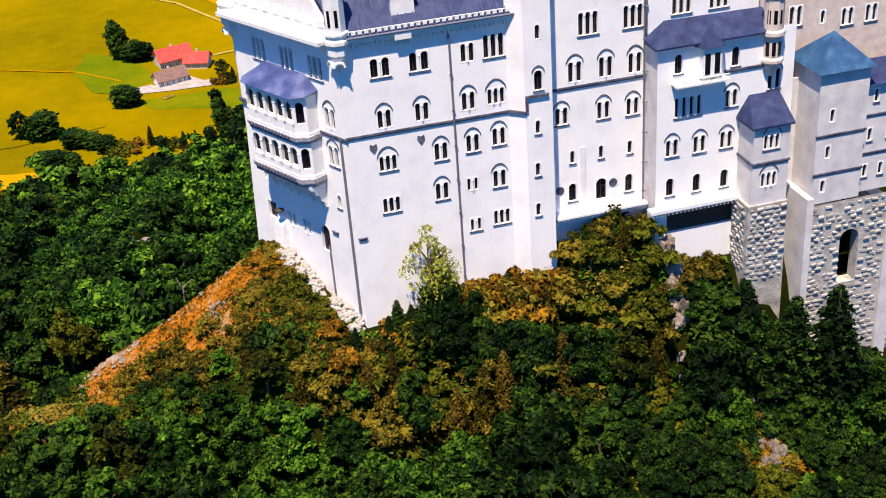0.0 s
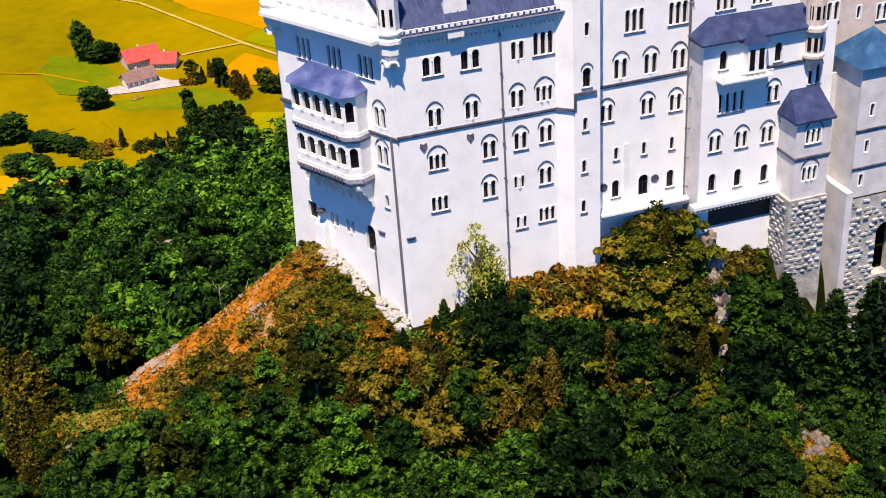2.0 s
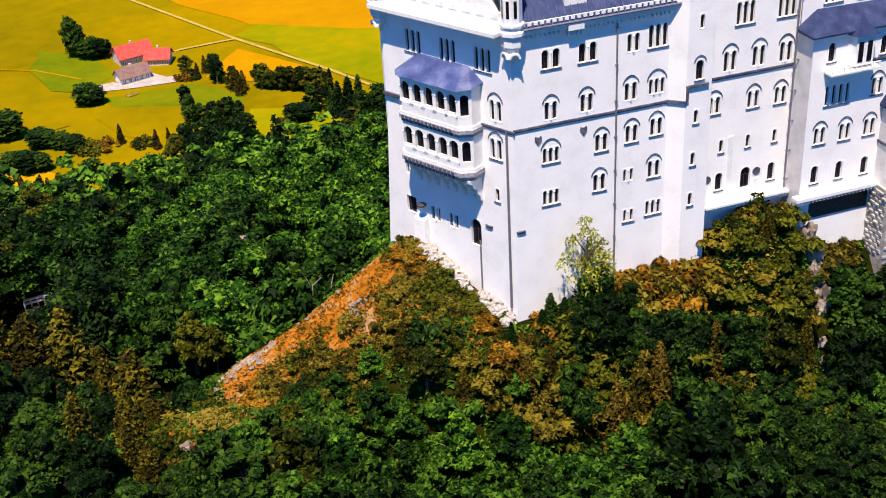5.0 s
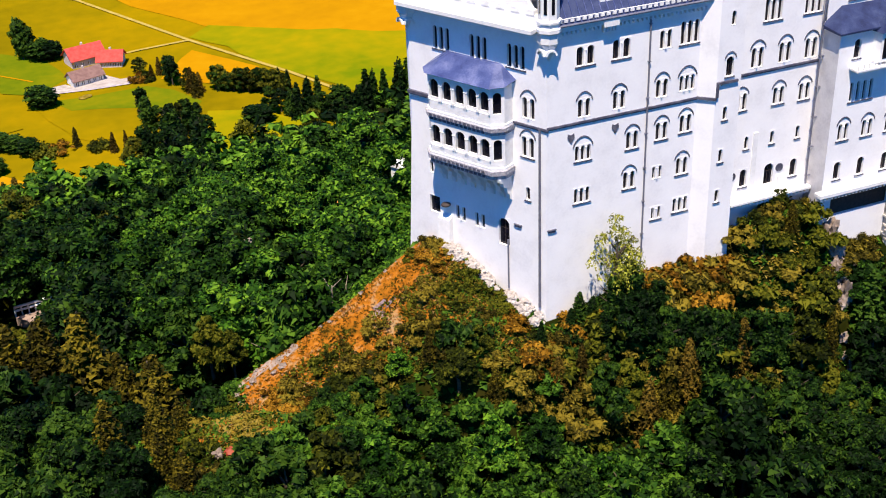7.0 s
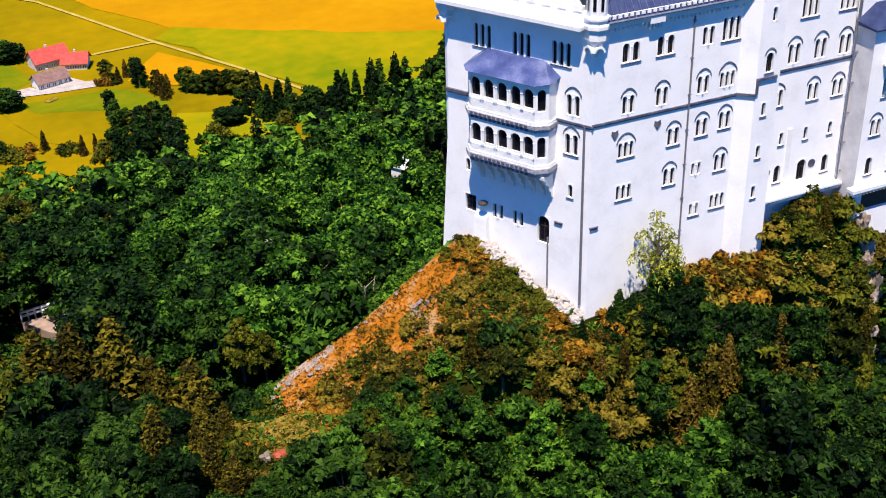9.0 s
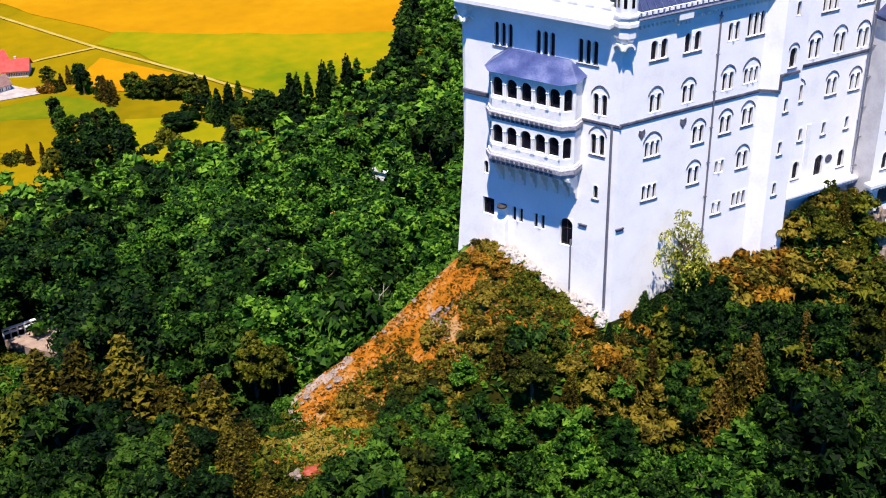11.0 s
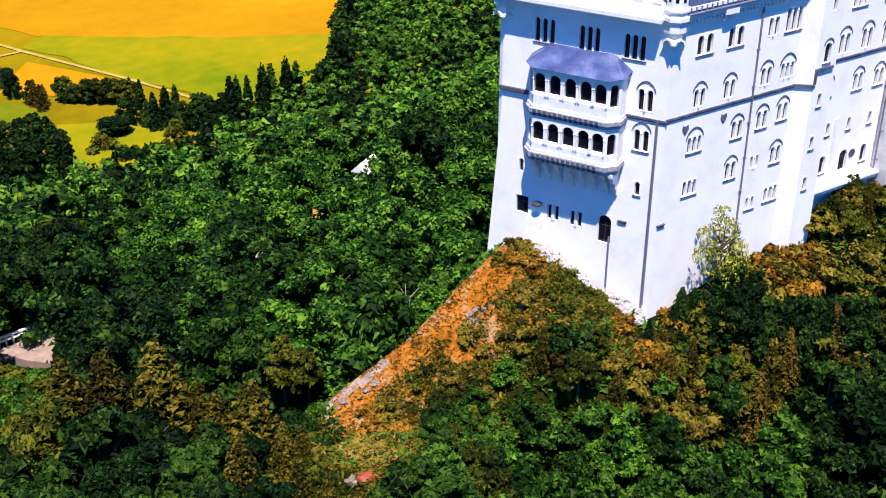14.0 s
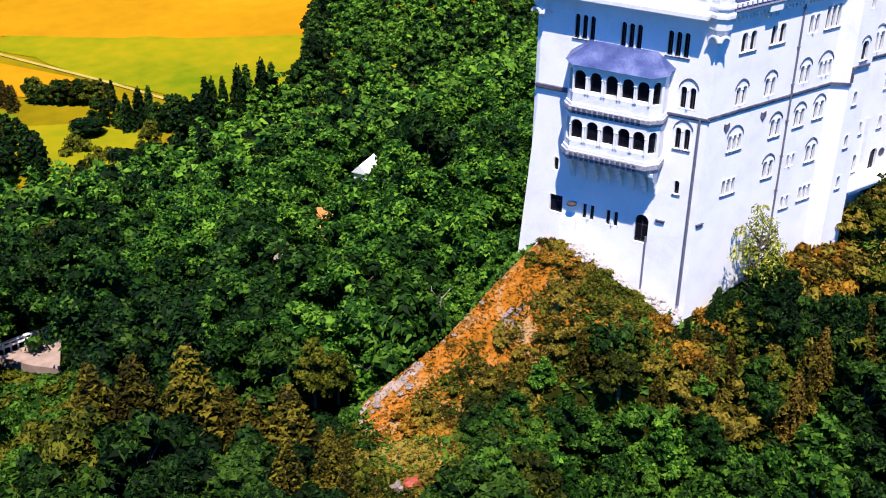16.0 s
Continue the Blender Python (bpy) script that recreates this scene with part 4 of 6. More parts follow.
def leaf_faces(centres, normals, size, rnd, long=1.9, wild=0.5):
    """Leaf sprays as small drooping triangles, facing roughly along the normals."""
    n = len(centres)
    nr = normals / (np.linalg.norm(normals, axis=1, keepdims=True) + 1e-9) + rnd.normal(0, wild, (n, 3))
    nr /= np.linalg.norm(nr, axis=1, keepdims=True) + 1e-9
    a = np.cross(nr, rnd.normal(0, 1, (n, 3)))
    a /= np.linalg.norm(a, axis=1, keepdims=True) + 1e-9
    b = np.cross(nr, a)
    s = (size * rnd.uniform(0.5, 1.5, n))[:, None]
    q = np.stack([centres - a * s * long * 0.4 - b * s * 0.6, centres + a * s * long * 0.6 + np.array([0, 0, -0.3]) * s, centres - a * s * long * 0.3 + b * s * 0.6], 1)
    return q.reshape(-1, 3), np.arange(3 * n).reshape(-1, 3)


def ico():
    bm = bmesh.new()
    bmesh.ops.create_icosphere(bm, subdivisions=1, radius=1)
    v = np.array([tuple(p.co) for p in bm.verts])
    f = np.array([[p.index for p in g.verts] for g in bm.faces])
    bm.free()
    return v, f


ICO_V, ICO_F = ico()


def crown_points(kind, rnd, n, count=26):
    """Leaf places, outward normals and inner leafy masses for a crown about 10 m high."""
    lobes = []
    if kind == "conifer":
        tiers, arms = 15, 9
        h = (rnd.integers(0, tiers, n) + rnd.normal(0, 0.16, n)) / tiers
        h = np.clip(h * (0.55 + 0.45 * rnd.random(n) ** 0.5), 0, 0.99)
        arm = rnd.integers(0, arms, n)
        a = arm * 2 * math.pi / arms + np.floor(h * tiers) * 1.3 + rnd.normal(0, 0.13, n)
        reach = 2.4 * (1 - h) ** 0.8 * (0.8 + 0.2 * np.sin(arm * 2.7 + np.floor(h * tiers) * 1.9))
        f = rnd.random(n) ** 0.6
        r = reach * f + 0.05
        p = np.stack([r * np.cos(a), r * np.sin(a), 0.9 + 9.1 * h - 0.35 * r * f + rnd.normal(0, 0.08, n)], 1)
        nor = np.stack([np.cos(a) * 0.7, np.sin(a) * 0.7, np.full(n, 0.8)], 1)
        for k in range(7):
            g = k / 7
            lobes.append((np.array([0, 0, 1.4 + 8.2 * g]), np.array([1.25 * (1 - g), 1.25 * (1 - g), 1.0])))
        return p, nor, lobes
    point = rnd.uniform(0.2, 0.9)
    for k in range(count):
        if kind == "poplar":
            c = np.array([rnd.normal(0, 0.3), rnd.normal(0, 0.3), 1.5 + 7.2 * k / count])
            r = 1.2 - 0.7 * abs(k / count - 0.35)
        elif kind == "round":
            h = (k + 0.5) / count
            a, d = 2.4 * k, 1.75 * math.sin(math.pi * (0.08 + 0.84 * h)) ** 0.7 * rnd.uniform(0.7, 1.0)
            c = np.array([d * math.cos(a), d * math.sin(a), 1.2 + 7.6 * h])
            r = rnd.uniform(0.9, 1.25)
        elif kind == "bush":
            a, d = rnd.uniform(0, 2 * math.pi), 2.5 * rnd.random() ** 0.6
            c = np.array([d * math.cos(a), d * math.sin(a), rnd.uniform(0.4, 2.4 - d * 0.5)])
            r = rnd.uniform(0.5, 1.1)
        else:
            h = (k + 0.5) / count
            a = 2.4 * k + rnd.uniform(-0.5, 0.5)
            wide = (1 - point) * math.sin(math.pi * (0.2 + 0.7 * h)) + point * (1.15 * (1 - h) ** 0.7 + 0.05)
            d = 2.55 * wide * rnd.uniform(0.55, 1.12)
            c = np.array([d * math.cos(a), d * math.sin(a), 2.6 + 6.4 * h + rnd.normal(0, 0.25)])
            r = rnd.uniform(0.6, 1.35) * (1.15 - 0.55 * h)
        lobes.append((c, np.array([r, r, r * 0.9])))
    idx = rnd.choice(count, n, p=np.array([l[1][0] ** 2 for l in lobes]) / sum(l[1][0] ** 2 for l in lobes))
    v = rnd.normal(0, 1, (n, 3))
    v /= np.linalg.norm(v, axis=1, keepdims=True)
    low = v[:, 2] < -0.3
    v[low, 2] *= -0.7
    cs, rs = np.array([l[0] for l in lobes])[idx], np.array([l[1] for l in lobes])[idx]
    p = cs + v * rs * rnd.uniform(0.75, 1.15, (n, 1))
    return p, v + np.array([0, 0, 0.35]), lobes


def crown_faces(shape, size, rnd, long=1.9):
    p, nor, lobes = shape
    v, f = leaf_faces(p, nor, size, rnd, long)
    vs, fs, base = [v], [f], len(v)
    for c, r in lobes:
        vs.append(ICO_V * r * 0.74 * rnd.uniform(0.75, 1.2, (len(ICO_V), 1)) + c)
        fs.append(ICO_F + base)
        base += len(ICO_V)
    return np.concatenate(vs), np.concatenate(fs)


def crown_mesh(kind, mat, seed, n, size, count=26, airy=False):
    rnd = np.random.default_rng(seed)
    p, nor, lobes = crown_points(kind, rnd, n, count)
    v, f = crown_faces((p, nor, [] if airy else lobes), size, rnd)
    me = bpy.data.meshes.new("crown")
    me.from_pydata(v.tolist(), [], f.tolist())
    me.materials.append(mat)
    return me


def trunk_mesh(kind, seed):
    rnd = random.Random(seed)
    bm = bmesh.new()
    top = 9.3 if kind == "conifer" else 7.5
    lean = Vector((rnd.uniform(-0.3, 0.3), rnd.uniform(-0.3, 0.3), 0))
    prev, pr = Vector((0, 0, -1.5)), 0.32
    for k in range(1, 6):
        cur = Vector((0, 0, top * k / 5)) + lean * (k / 5) + Vector((rnd.uniform(-0.1, 0.1), rnd.uniform(-0.1, 0.1), 0))
        r = 0.32 * (1 - 0.85 * k / 5)
        tube(bm, prev, cur, pr, r, 6)
        prev, pr = cur, r
    if kind != "conifer":
        for k in range(6):
            a, z = rnd.uniform(0, 6.28), rnd.uniform(2.6, 6.0)
            tube(bm, (0, 0, z), (1.9 * math.cos(a), 1.9 * math.sin(a), z + 1.8), 0.12, 0.03, 5)
    return mesh_of(bm, "trunk", BARK)


TREES = {}
def tree_kind(key, kind, leaf, variants, n=3050, size=0.30, label="", height=10.0, count=26, airy=False):
    TREES[key] = [(crown_mesh(kind, LEAF[leaf], 100 + 17 * i + len(TREES) * 7, n, size, count, airy), trunk_mesh(kind, i + len(TREES) * 5)) for i in range(variants)], label, height


tree_kind("column", "poplar", "deep", 3, 3600, 0.22, label="tall narrow dark green tree below the wall", count=22)
tree_kind("green", "broad", "green", 6, label="leafy green deciduous tree on the slope")
tree_kind("bright", "broad", "bright", 2, label="fresh green deciduous tree below the castle")
tree_kind("deep", "broad", "deep", 5, label="dark green deciduous tree in dense wood")
tree_kind("olive", "broad", "olive", 3, label="olive-green deciduous tree turning yellow")
tree_kind("rust", "broad", "rust", 2, label="rust-brown autumn tree below the castle")
tree_kind("lime", "broad", "lime", 1, 1500, 0.17, label="airy yellow-green tree before the castle wall", count=20, airy=True)
tree_kind("spruce", "conifer", "deep", 2, 3600, 0.19, label="dark green spruce among broadleaf trees")
tree_kind("larch", "conifer", "golden", 3, 4600, 0.17, label="golden-olive larch on the slope")
tree_kind("rust_conifer", "conifer", "brown", 2, 3600, 0.19, label="brown-tinged conifer below the castle")
for key, kind, leaf, label in (("deep", "broad", "deep", "dark round tree standing in the fields"), ("olive", "broad", "olive", "olive-green tree standing in the fields"), ("spruce", "conifer", "deep", "dark pointed spruce at the field's edge"), ("larch", "conifer", "golden", "golden-olive larch in the meadow"), ("rust_conifer", "conifer", "brown", "small brown-tinged conifer in the meadow"), ("poplar", "poplar", "deep", "slender dark poplar at the field's edge"), ("lime", "broad", "lime", "bright yellow-green tree in the meadow"), ("round", "round", "deep", "dense dark round tree in the fields")):
    tree_kind("field_" + key, kind, leaf, 2, 1150, 0.42, label, count=24)
tree_count = [0]


def plant(key, x, y, h, spread=1.0, z=None, group="trees on the hillside"):
    variants, label, ref = TREES[key]
    crown, trunk = variants[tree_count[0] % len(variants)]
    tree_count[0] += 1
    t = tagged(new("tree"), label, "tree", group)
    s = h / ref
    w = s * spread * rng.uniform(0.9, 1.15)
    t.matrix_world = Matrix.LocRotScale((x, y, ground(x, y) if z is None else z), Euler((0, 0, rng.uniform(0, 6.28))), (w, w, s))
    for name, me in (("crown", crown), ("trunk", trunk)):
        o = new(name, me)
        o.parent = t
    return t


BUSH = {}
for key, leaf in (("green", "green"), ("deep", "deep"), ("golden", "gold"), ("olive", "olive"), ("rust", "rust"), ("lime", "lime")):
    BUSH[key] = [crown_mesh("bush", LEAF[leaf], 900 + i + len(BUSH) * 9, 600, 0.28, 14) for i in range(2)]
BUSH_LABEL = {"golden": "golden-olive shrub on the castle rock", "green": "low green shrub on the slope", "deep": "dark green shrub in rough grass", "olive": "olive shrub on the castle slope", "rust": "rust-orange autumn shrub below the wall", "lime": "bright yellow-green shrub at the wall"}


def shrub(key, x, y, h, z=None, group="shrubs round the castle"):
    me = BUSH[key][tree_count[0] % 2]
    tree_count[0] += 1
    o = tagged(new("shrub", me), BUSH_LABEL[key], "shrub", group)
    s = h / 2.9
    w = s * rng.uniform(0.9, 1.3)
    o.matrix_world = Matrix.LocRotScale((x, y, (ground(x, y) if z is None else z) - 0.2 * s), Euler((0, 0, rng.uniform(0, 6.28))), (w, w, s))


THICKET = {}


def thicket(key, x, y, h):
    """A bush that is joined with its like, where single ones cannot be told apart."""
    s = h / 2.9
    w = s * rng.uniform(0.9, 1.3)
    THICKET.setdefault(key, []).append(Matrix.LocRotScale((x, y, ground(x, y) - 0.2 * s), Euler((0, 0, rng.uniform(0, 6.28))), (w, w, s)))


def join_thickets():
    for key, places in THICKET.items():
        vs, fs, base = [], [], 0
        for i, m in enumerate(places):
            src = BUSH[key][i % 2]
            co = np.empty(len(src.vertices) * 3)
            src.vertices.foreach_get("co", co)
            idx = np.empty(len(src.polygons) * 3, dtype=np.int32)
            src.polygons.foreach_get("vertices", idx)
            a = np.array(m)
            vs.append(co.reshape(-1, 3) @ a[:3, :3].T + a[:3, 3])
            fs.append(idx.reshape(-1, 3) + base)
            base += len(src.vertices)
        me = bpy.data.meshes.new("thicket")
        me.from_pydata(np.concatenate(vs).tolist(), [], np.concatenate(fs).tolist())
        me.materials.append(src.materials[0])
        tagged(new("thicket", me), {"green": "green thicket under the trees", "deep": "dark green thicket on the slope", "olive": "olive thicket on the slope", "golden": "golden-olive low thicket at the rocks"}[key], "thicket", kind="stuff")


def canopy(x, y):
    if y < 14:
        top = -22.0 - 0.28 * max(x, -25) - 0.1 * max(0, x - 10)
        return top - 3.2 * ss(-18, -26, x) * ss(-17, -8, y)
    return -21 - 0.22 * (y - 25)


def in_castle(x, y, m):
    wx = WD.x * max(0, min(16, y)) / WD.y
    return wx - m < x < 70 and -m < y < 16 + m or (x > 33 - m and y > -2.6 - m and y < 16) or (42.4 - m < x < 48 and -6.4 - m < y < 16) or (47 < x < 75 and -7.6 - m < y < 16)


taken = []
CLEAR = ((-49, 70, 10.5, 52, 8.5), (19, 97, 6.5, 32, 5.5), (3, 83, 5.6, 36, 4.6), (-24, 44.6, 1.8, 9, 1.2))   # middle, west half, length, east half


def in_clearing(x, y):
    """Gaps in the wood before the lookout, the hut and the rocks."""
    for cx, cy, w, ln, we in CLEAR:
        d = Vector((-83 - cx, -76 - cy)).normalized()
        s = (x - cx) * d.x + (y - cy) * d.y
        if -4 < s < ln and -we < (x - cx) * d.y - (y - cy) * d.x < w:
            return True
    return False


def free(x, y, r):
    return all((x - a) ** 2 + (y - b) ** 2 > (0.5 * (r + c)) ** 2 for a, b, c in taken[-900:])


HEATH_EDGE = [(-6, 14), (-30.5, 14), (-33, 8.5), (-38, 2.5), (-39, -4.5), (-33, -5.5), (-29, 0.5), (-24, 5.2), (-17, 5.5), (-12, 2.6), (-7.5, -2.5), (-4, -4.0), (-2, 0)]


def heath_gap(x, y):
    """Distance from the open heath of the spur; 0 inside it."""
    inside, best = False, 1e9
    for (ax, ay), (bx, by) in zip(HEATH_EDGE, HEATH_EDGE[1:] + HEATH_EDGE[:1]):
        if (ay > y) != (by > y) and x < (bx - ax) * (y - ay) / (by - ay) + ax:
            inside = not inside
        dx, dy = bx - ax, by - ay
        f = min(1, max(0, ((x - ax) * dx + (y - ay) * dy) / (dx * dx + dy * dy)))
        best = min(best, math.hypot(x - ax - f * dx, y - ay - f * dy))
    return 0.0 if inside else best


CRAG = ((42.2, -12.0), (40.2, -20.0))


def crag_gap(x, y):
    """Distance from the open crag below the wing."""
    f = min(1, max(0, ((x - CRAG[0][0]) * (CRAG[1][0] - CRAG[0][0]) + (y - CRAG[0][1]) * (CRAG[1][1] - CRAG[0][1])) / ((CRAG[1][0] - CRAG[0][0]) ** 2 + (CRAG[1][1] - CRAG[0][1]) ** 2)))
    return math.hypot(x - CRAG[0][0] - f * (CRAG[1][0] - CRAG[0][0]), y - CRAG[0][1] - f * (CRAG[1][1] - CRAG[0][1]))


def choose(x, y):
    f = noise.noise((x * 0.06, y * 0.06, 5)) + 0.25 * noise.noise((x * 0.3, y * 0.3, 9))
    if y < 14:
        # mostly dark leaves here, imitating the light's fall-off at lower left
        if x < -40:
            return "larch" if f > 0.25 else "deep"
        if 0 < x < 34 and y > -11:
            return ("rust_conifer", "larch", "olive", "rust_conifer", "deep")[int(5 * (0.5 + 0.5 * math.sin(x * 3.1 + y * 5.3))) % 5]
        # dark leaves here also paint in the shaded lower right
        if x > 22:
            return "olive" if f > 0.42 and x < 38 else "deep"
        if -15 < x < 7 and y > -8.5:
            return ("larch", "olive", "rust_conifer", "olive", "green")[int(rng.integers(5))]
        if -32 < x < 4:
            return ("green", "green", "bright", "deep", "green")[int(rng.integers(5))]
        return "olive" if f > 0.36 else ("deep" if f < 0.3 else "green")
    # last term darkens the western trees for the same fall-off of light
    pick = rng.random() + 0.5 * f - 0.22 + 0.5 * ss(-40, -8, x) + 0.28 * ss(34, 60, y) * ss(-48, -18, x) - (0.4 if (y < 26 and x < -34) or (y < 48 and x < -40) else 0.0)
    if pick < -0.1:
        return "deep"
    return "bright" if pick > 0.68 else ("green" if pick > 0.36 else ("deep" if pick > 0.0 else "olive"))


# golden larches west of the spur
for x, y, top, h, w in ((-47.4, 19.4, -18.6, 17, 1.35), (-51.5, 24, -21.0, 15, 1.3), (-41.2, 10.4, -20.6, 14, 1.6), (-43.8, 13.0, -22.6, 13, 1.4), (-55, 27, -22.5, 14, 1.3), (-44.2, 17.6, -24.0, 11, 1.3)):
    taken.append((x, y, 6.0))
    plant("larch", x, y, h, w, top - h)
for x, y, top, h in ((-33.6, 19.6, -23.4, 8), (-31.2, 18.8, -25.8, 6)):
    taken.append((x, y, 3.0))
    plant("olive", x, y, h, 0.9, top - h)

# hillside wood, tree by tree; the wood farther off is joined
placed, beyond = 0, {"deep": [], "green": [], "olive": [], "golden": [], "bright": []}
for i in range(20000):
    if i < 3000:
        x, y = rng.uniform(12, 62), rng.uniform(-42, -7)
    elif i < 13000:
        x, y = rng.uniform(-76, 64), rng.uniform(-42, 41)
    else:
        x, y = rng.uniform(-90, 66), rng.uniform(41, 108)
    if y > 14 and x > 0.81 * (y + 76) - 70:
        continue
    if y < -7 - 0.41 * (x + 60) or (x > -4 and 14 < y < 45):
        continue
    if in_castle(x, y, 3.0) or in_clearing(x, y):
        continue
    gap = heath_gap(x, y)
    if math.hypot(x - 33.6, y + 9.5) < 4.2 or crag_gap(x, y) < 3.4:
        continue
    if gap < 1.6 or (-39 < x < -6 and 5 < y < 17.5):
        continue
    h = canopy(x, y) - ground(x, y)
    if in_castle(x, y, 8.0):
        h = min(h, 6.5)
    h = max(4.0, min(15.0, h)) * rng.uniform(0.78, 1.18)
    if y < 8 and x < 0:
        h = min(h, 2.6 + 0.62 * gap)
    if y > 14:
        h *= 1.1
    if -8 < x < 5 and -10 < y < 0:
        h = max(2.4, min(h, -21.8 - ground(x, y)))
    r = 1.7 + (0.24 if y < 14 else 0.28) * h
    if not free(x, y, r):
        continue
    taken.append((x, y, r))
    k = choose(x, y)
    if k == "larch":
        h = min(14.0, h * 1.3)
    if y < 24 and placed < 170:
        plant(k, x, y, h, (1.0 if h > 8 else 1.25) * (1.15 if TREES[k][1].find("conifer") + TREES[k][1].find("larch") > -2 else 1.0))
        placed += 1
    else:
        beyond[k if k in beyond else ("golden" if k in ("larch", "rust_conifer", "rust") else "deep")].append((x, y, ground(x, y) - 0.5, h))

# dense group south of the spur's end
for x, y, h, k in ((-35.5, -10.5, 10.5, "deep"), (-32.0, -9.5, 10.0, "green"), (-29.5, -6.5, 8.0, "deep"), (-33.5, -13.5, 11.5, "deep"), (-29.0, -11.0, 10.5, "olive"), (-38.0, -14.5, 10.5, "deep"), (-36.4, -7.6, 5.5, "green"), (-26.0, -8.0, 9.0, "green"), (-26.5, -3.2, 6.0, "olive"), (-23.0, -0.5, 5.2, "olive"), (-22.5, -5.0, 8.0, "green"), (-18.5, -1.0, 6.0, "olive")):
    taken.append((x, y, 3.6))
    plant(k, x, y, h, 1.0)

for i in range(24):
    x, y = 0.4 + 7.2 * i / 23, rng.uniform(-3.6, -0.9)
    shrub(("rust", "golden", "deep", "olive")[i % 4], x, y, rng.uniform(0.9, 1.9))
# round dark shrubs and rust shrubs below the gable's foot
for x, y, h, k in ((-10.6, -0.6, 3.0, "deep"), (-9.4, -2.0, 2.6, "deep"), (-12.0, 1.0, 2.2, "green"), (-4.6, -3.8, 2.0, "rust"), (-3.0, -4.8, 2.0, "rust"), (-1.2, -3.6, 1.6, "rust"), (0.8, -4.6, 1.8, "rust"), (-6.0, -5.4, 2.4, "golden")):
    shrub(k, x, y, h)
for x, y, h, k in ((-33.4, 10.6, 1.8, "olive"), (-34.6, 9.2, 2.2, "green"), (-35.8, 7.4, 2.4, "green"), (-34.4, 12.0, 2.0, "deep"), (-36.2, 10.4, 2.6, "deep"), (-37.2, 6.0, 2.2, "olive"), (-33.0, 13.2, 1.8, "green"), (-35.4, 13.8, 2.6, "deep")):
    shrub(k, x, y, h)
# dark spruces below the wing and the tower
for x, y, top, h in ((37.6, -7.4, -20.8, 12), (41.4, -8.8, -20.2, 13), (46.6, -11.0, -22.4, 13), (51.4, -11.8, -21.6, 14)):
    plant("spruce", x, y, h, 1.45, top - h)

# named trees before the walls
plant("lime", 6.9, -2.9, 11.6, 0.75, -20.8)
plant("lime", 8.4, -2.6, 9.0, 0.7, -20.8)
for x, y, top, h, k in ((5.2, -4.4, -18.6, 8, "column"), (6.6, -3.7, -15.6, 10, "column"), (8.2, -3.6, -15.0, 10, "column"), (9.8, -5.2, -18.0, 10, "column"), (11.6, -6.0, -19.4, 10, "column"), (13.4, -6.8, -20.4, 10, "column"), (15.0, -7.2, -19.8, 11, "column"), (16.4, -7.8, -20.2, 11, "column"), (17.8, -8.4, -21.4, 10, "column"), (22.2, -9.0, -21.4, 10, "column"), (24.4, -9.4, -22.0, 9, "column"), (1.2, -6.0, -22.0, 6, "rust_conifer"), (3.4, -7.4, -23.0, 7, "rust_conifer"), (5.6, -8.2, -24.0, 7, "olive"), (10.4, -8.8, -24.5, 8, "larch"), (19.6, -8.8, -22.2, 8, "rust_conifer"), (27.0, -10.0, -22.6, 8, "olive"), (30.2, -10.4, -23.4, 8, "larch")):
    plant(k, x, y, h, 1.0, top - h)
for x, y, h in ((2.1, -1.7, 3.2), (3.2, -1.6, 5.0), (4.7, -1.9, 4.2), (-1.8, -2.4, 3.0)):
    plant("spruce", x, y, h, 1.35, -23.6)
for x, y, h, k in ((3.5, -4.5, 3.6, "olive"), (7.5, -5.5, 8.0, "deep"), (11.5, -4.2, 5.0, "deep"), (-1.0, -5.0, 3.0, "rust_conifer"), (16.5, -7.0, 7.0, "deep"), (21.0, -8.0, 8.0, "deep"), (36.5, -10.5, 8.5, "deep"), (39.5, -8.6, 9.0, "deep"), (37.0, -6.5, 5.5, "green"), (41.5, -9.5, 8.0, "green"), (44.5, -10.5, 8.0, "deep"), (50, -10.6, 14, "deep"), (53.5, -11.6, 14, "green"), (57, -11, 14, "deep"), (60.5, -12.5, 14, "deep"), (55, -15, 8, "deep"), (50, -15, 8, "deep"), (60, -17, 9, "deep"), (46, -15.5, 7, "deep"), (29, -14, 7, "deep"), (21, -11, 7.5, "olive"), (24, -15, 7.5, "deep"), (29.0, -11.0, 7.0, "olive"), (25.0, -11.5, 8.0, "deep"), (33.0, -12.5, 7.0, "deep"), (38.0, -13.0, 7.0, "green"), (52, -11, 8, "deep"), (56, -12, 9, "deep"), (47.6, -10, 9.5, "spruce"), (30.5, -8.0, 6.0, "olive"), (13, -8.5, 8, "rust_conifer"), (4, -9, 7.5, "larch")):
    plant(k, x, y, h, 1.1)

# trees that stand before the lookout, the hut and the rocks
for (cx, cy), s, side, h, k in (((-49, 70), 27, -10.0, 13, "deep"), ((-49, 70), 29, -13.5, 14, "deep"), ((19, 97), 20, -7.4, 18, "green"), ((19, 97), 23, -10.0, 20, "deep"), ((3, 83), 12, -3.6, 13, "bright"), ((-24, 44.6), 7, -3.6, 16, "green"), ((-24, 44.6), 8, -7.5, 16, "deep")):
    d = Vector((-83 - cx, -76 - cy)).normalized()
    plant(k, cx + d.x * s + d.y * side, cy + d.y * s - d.x * side, h, 1.0)

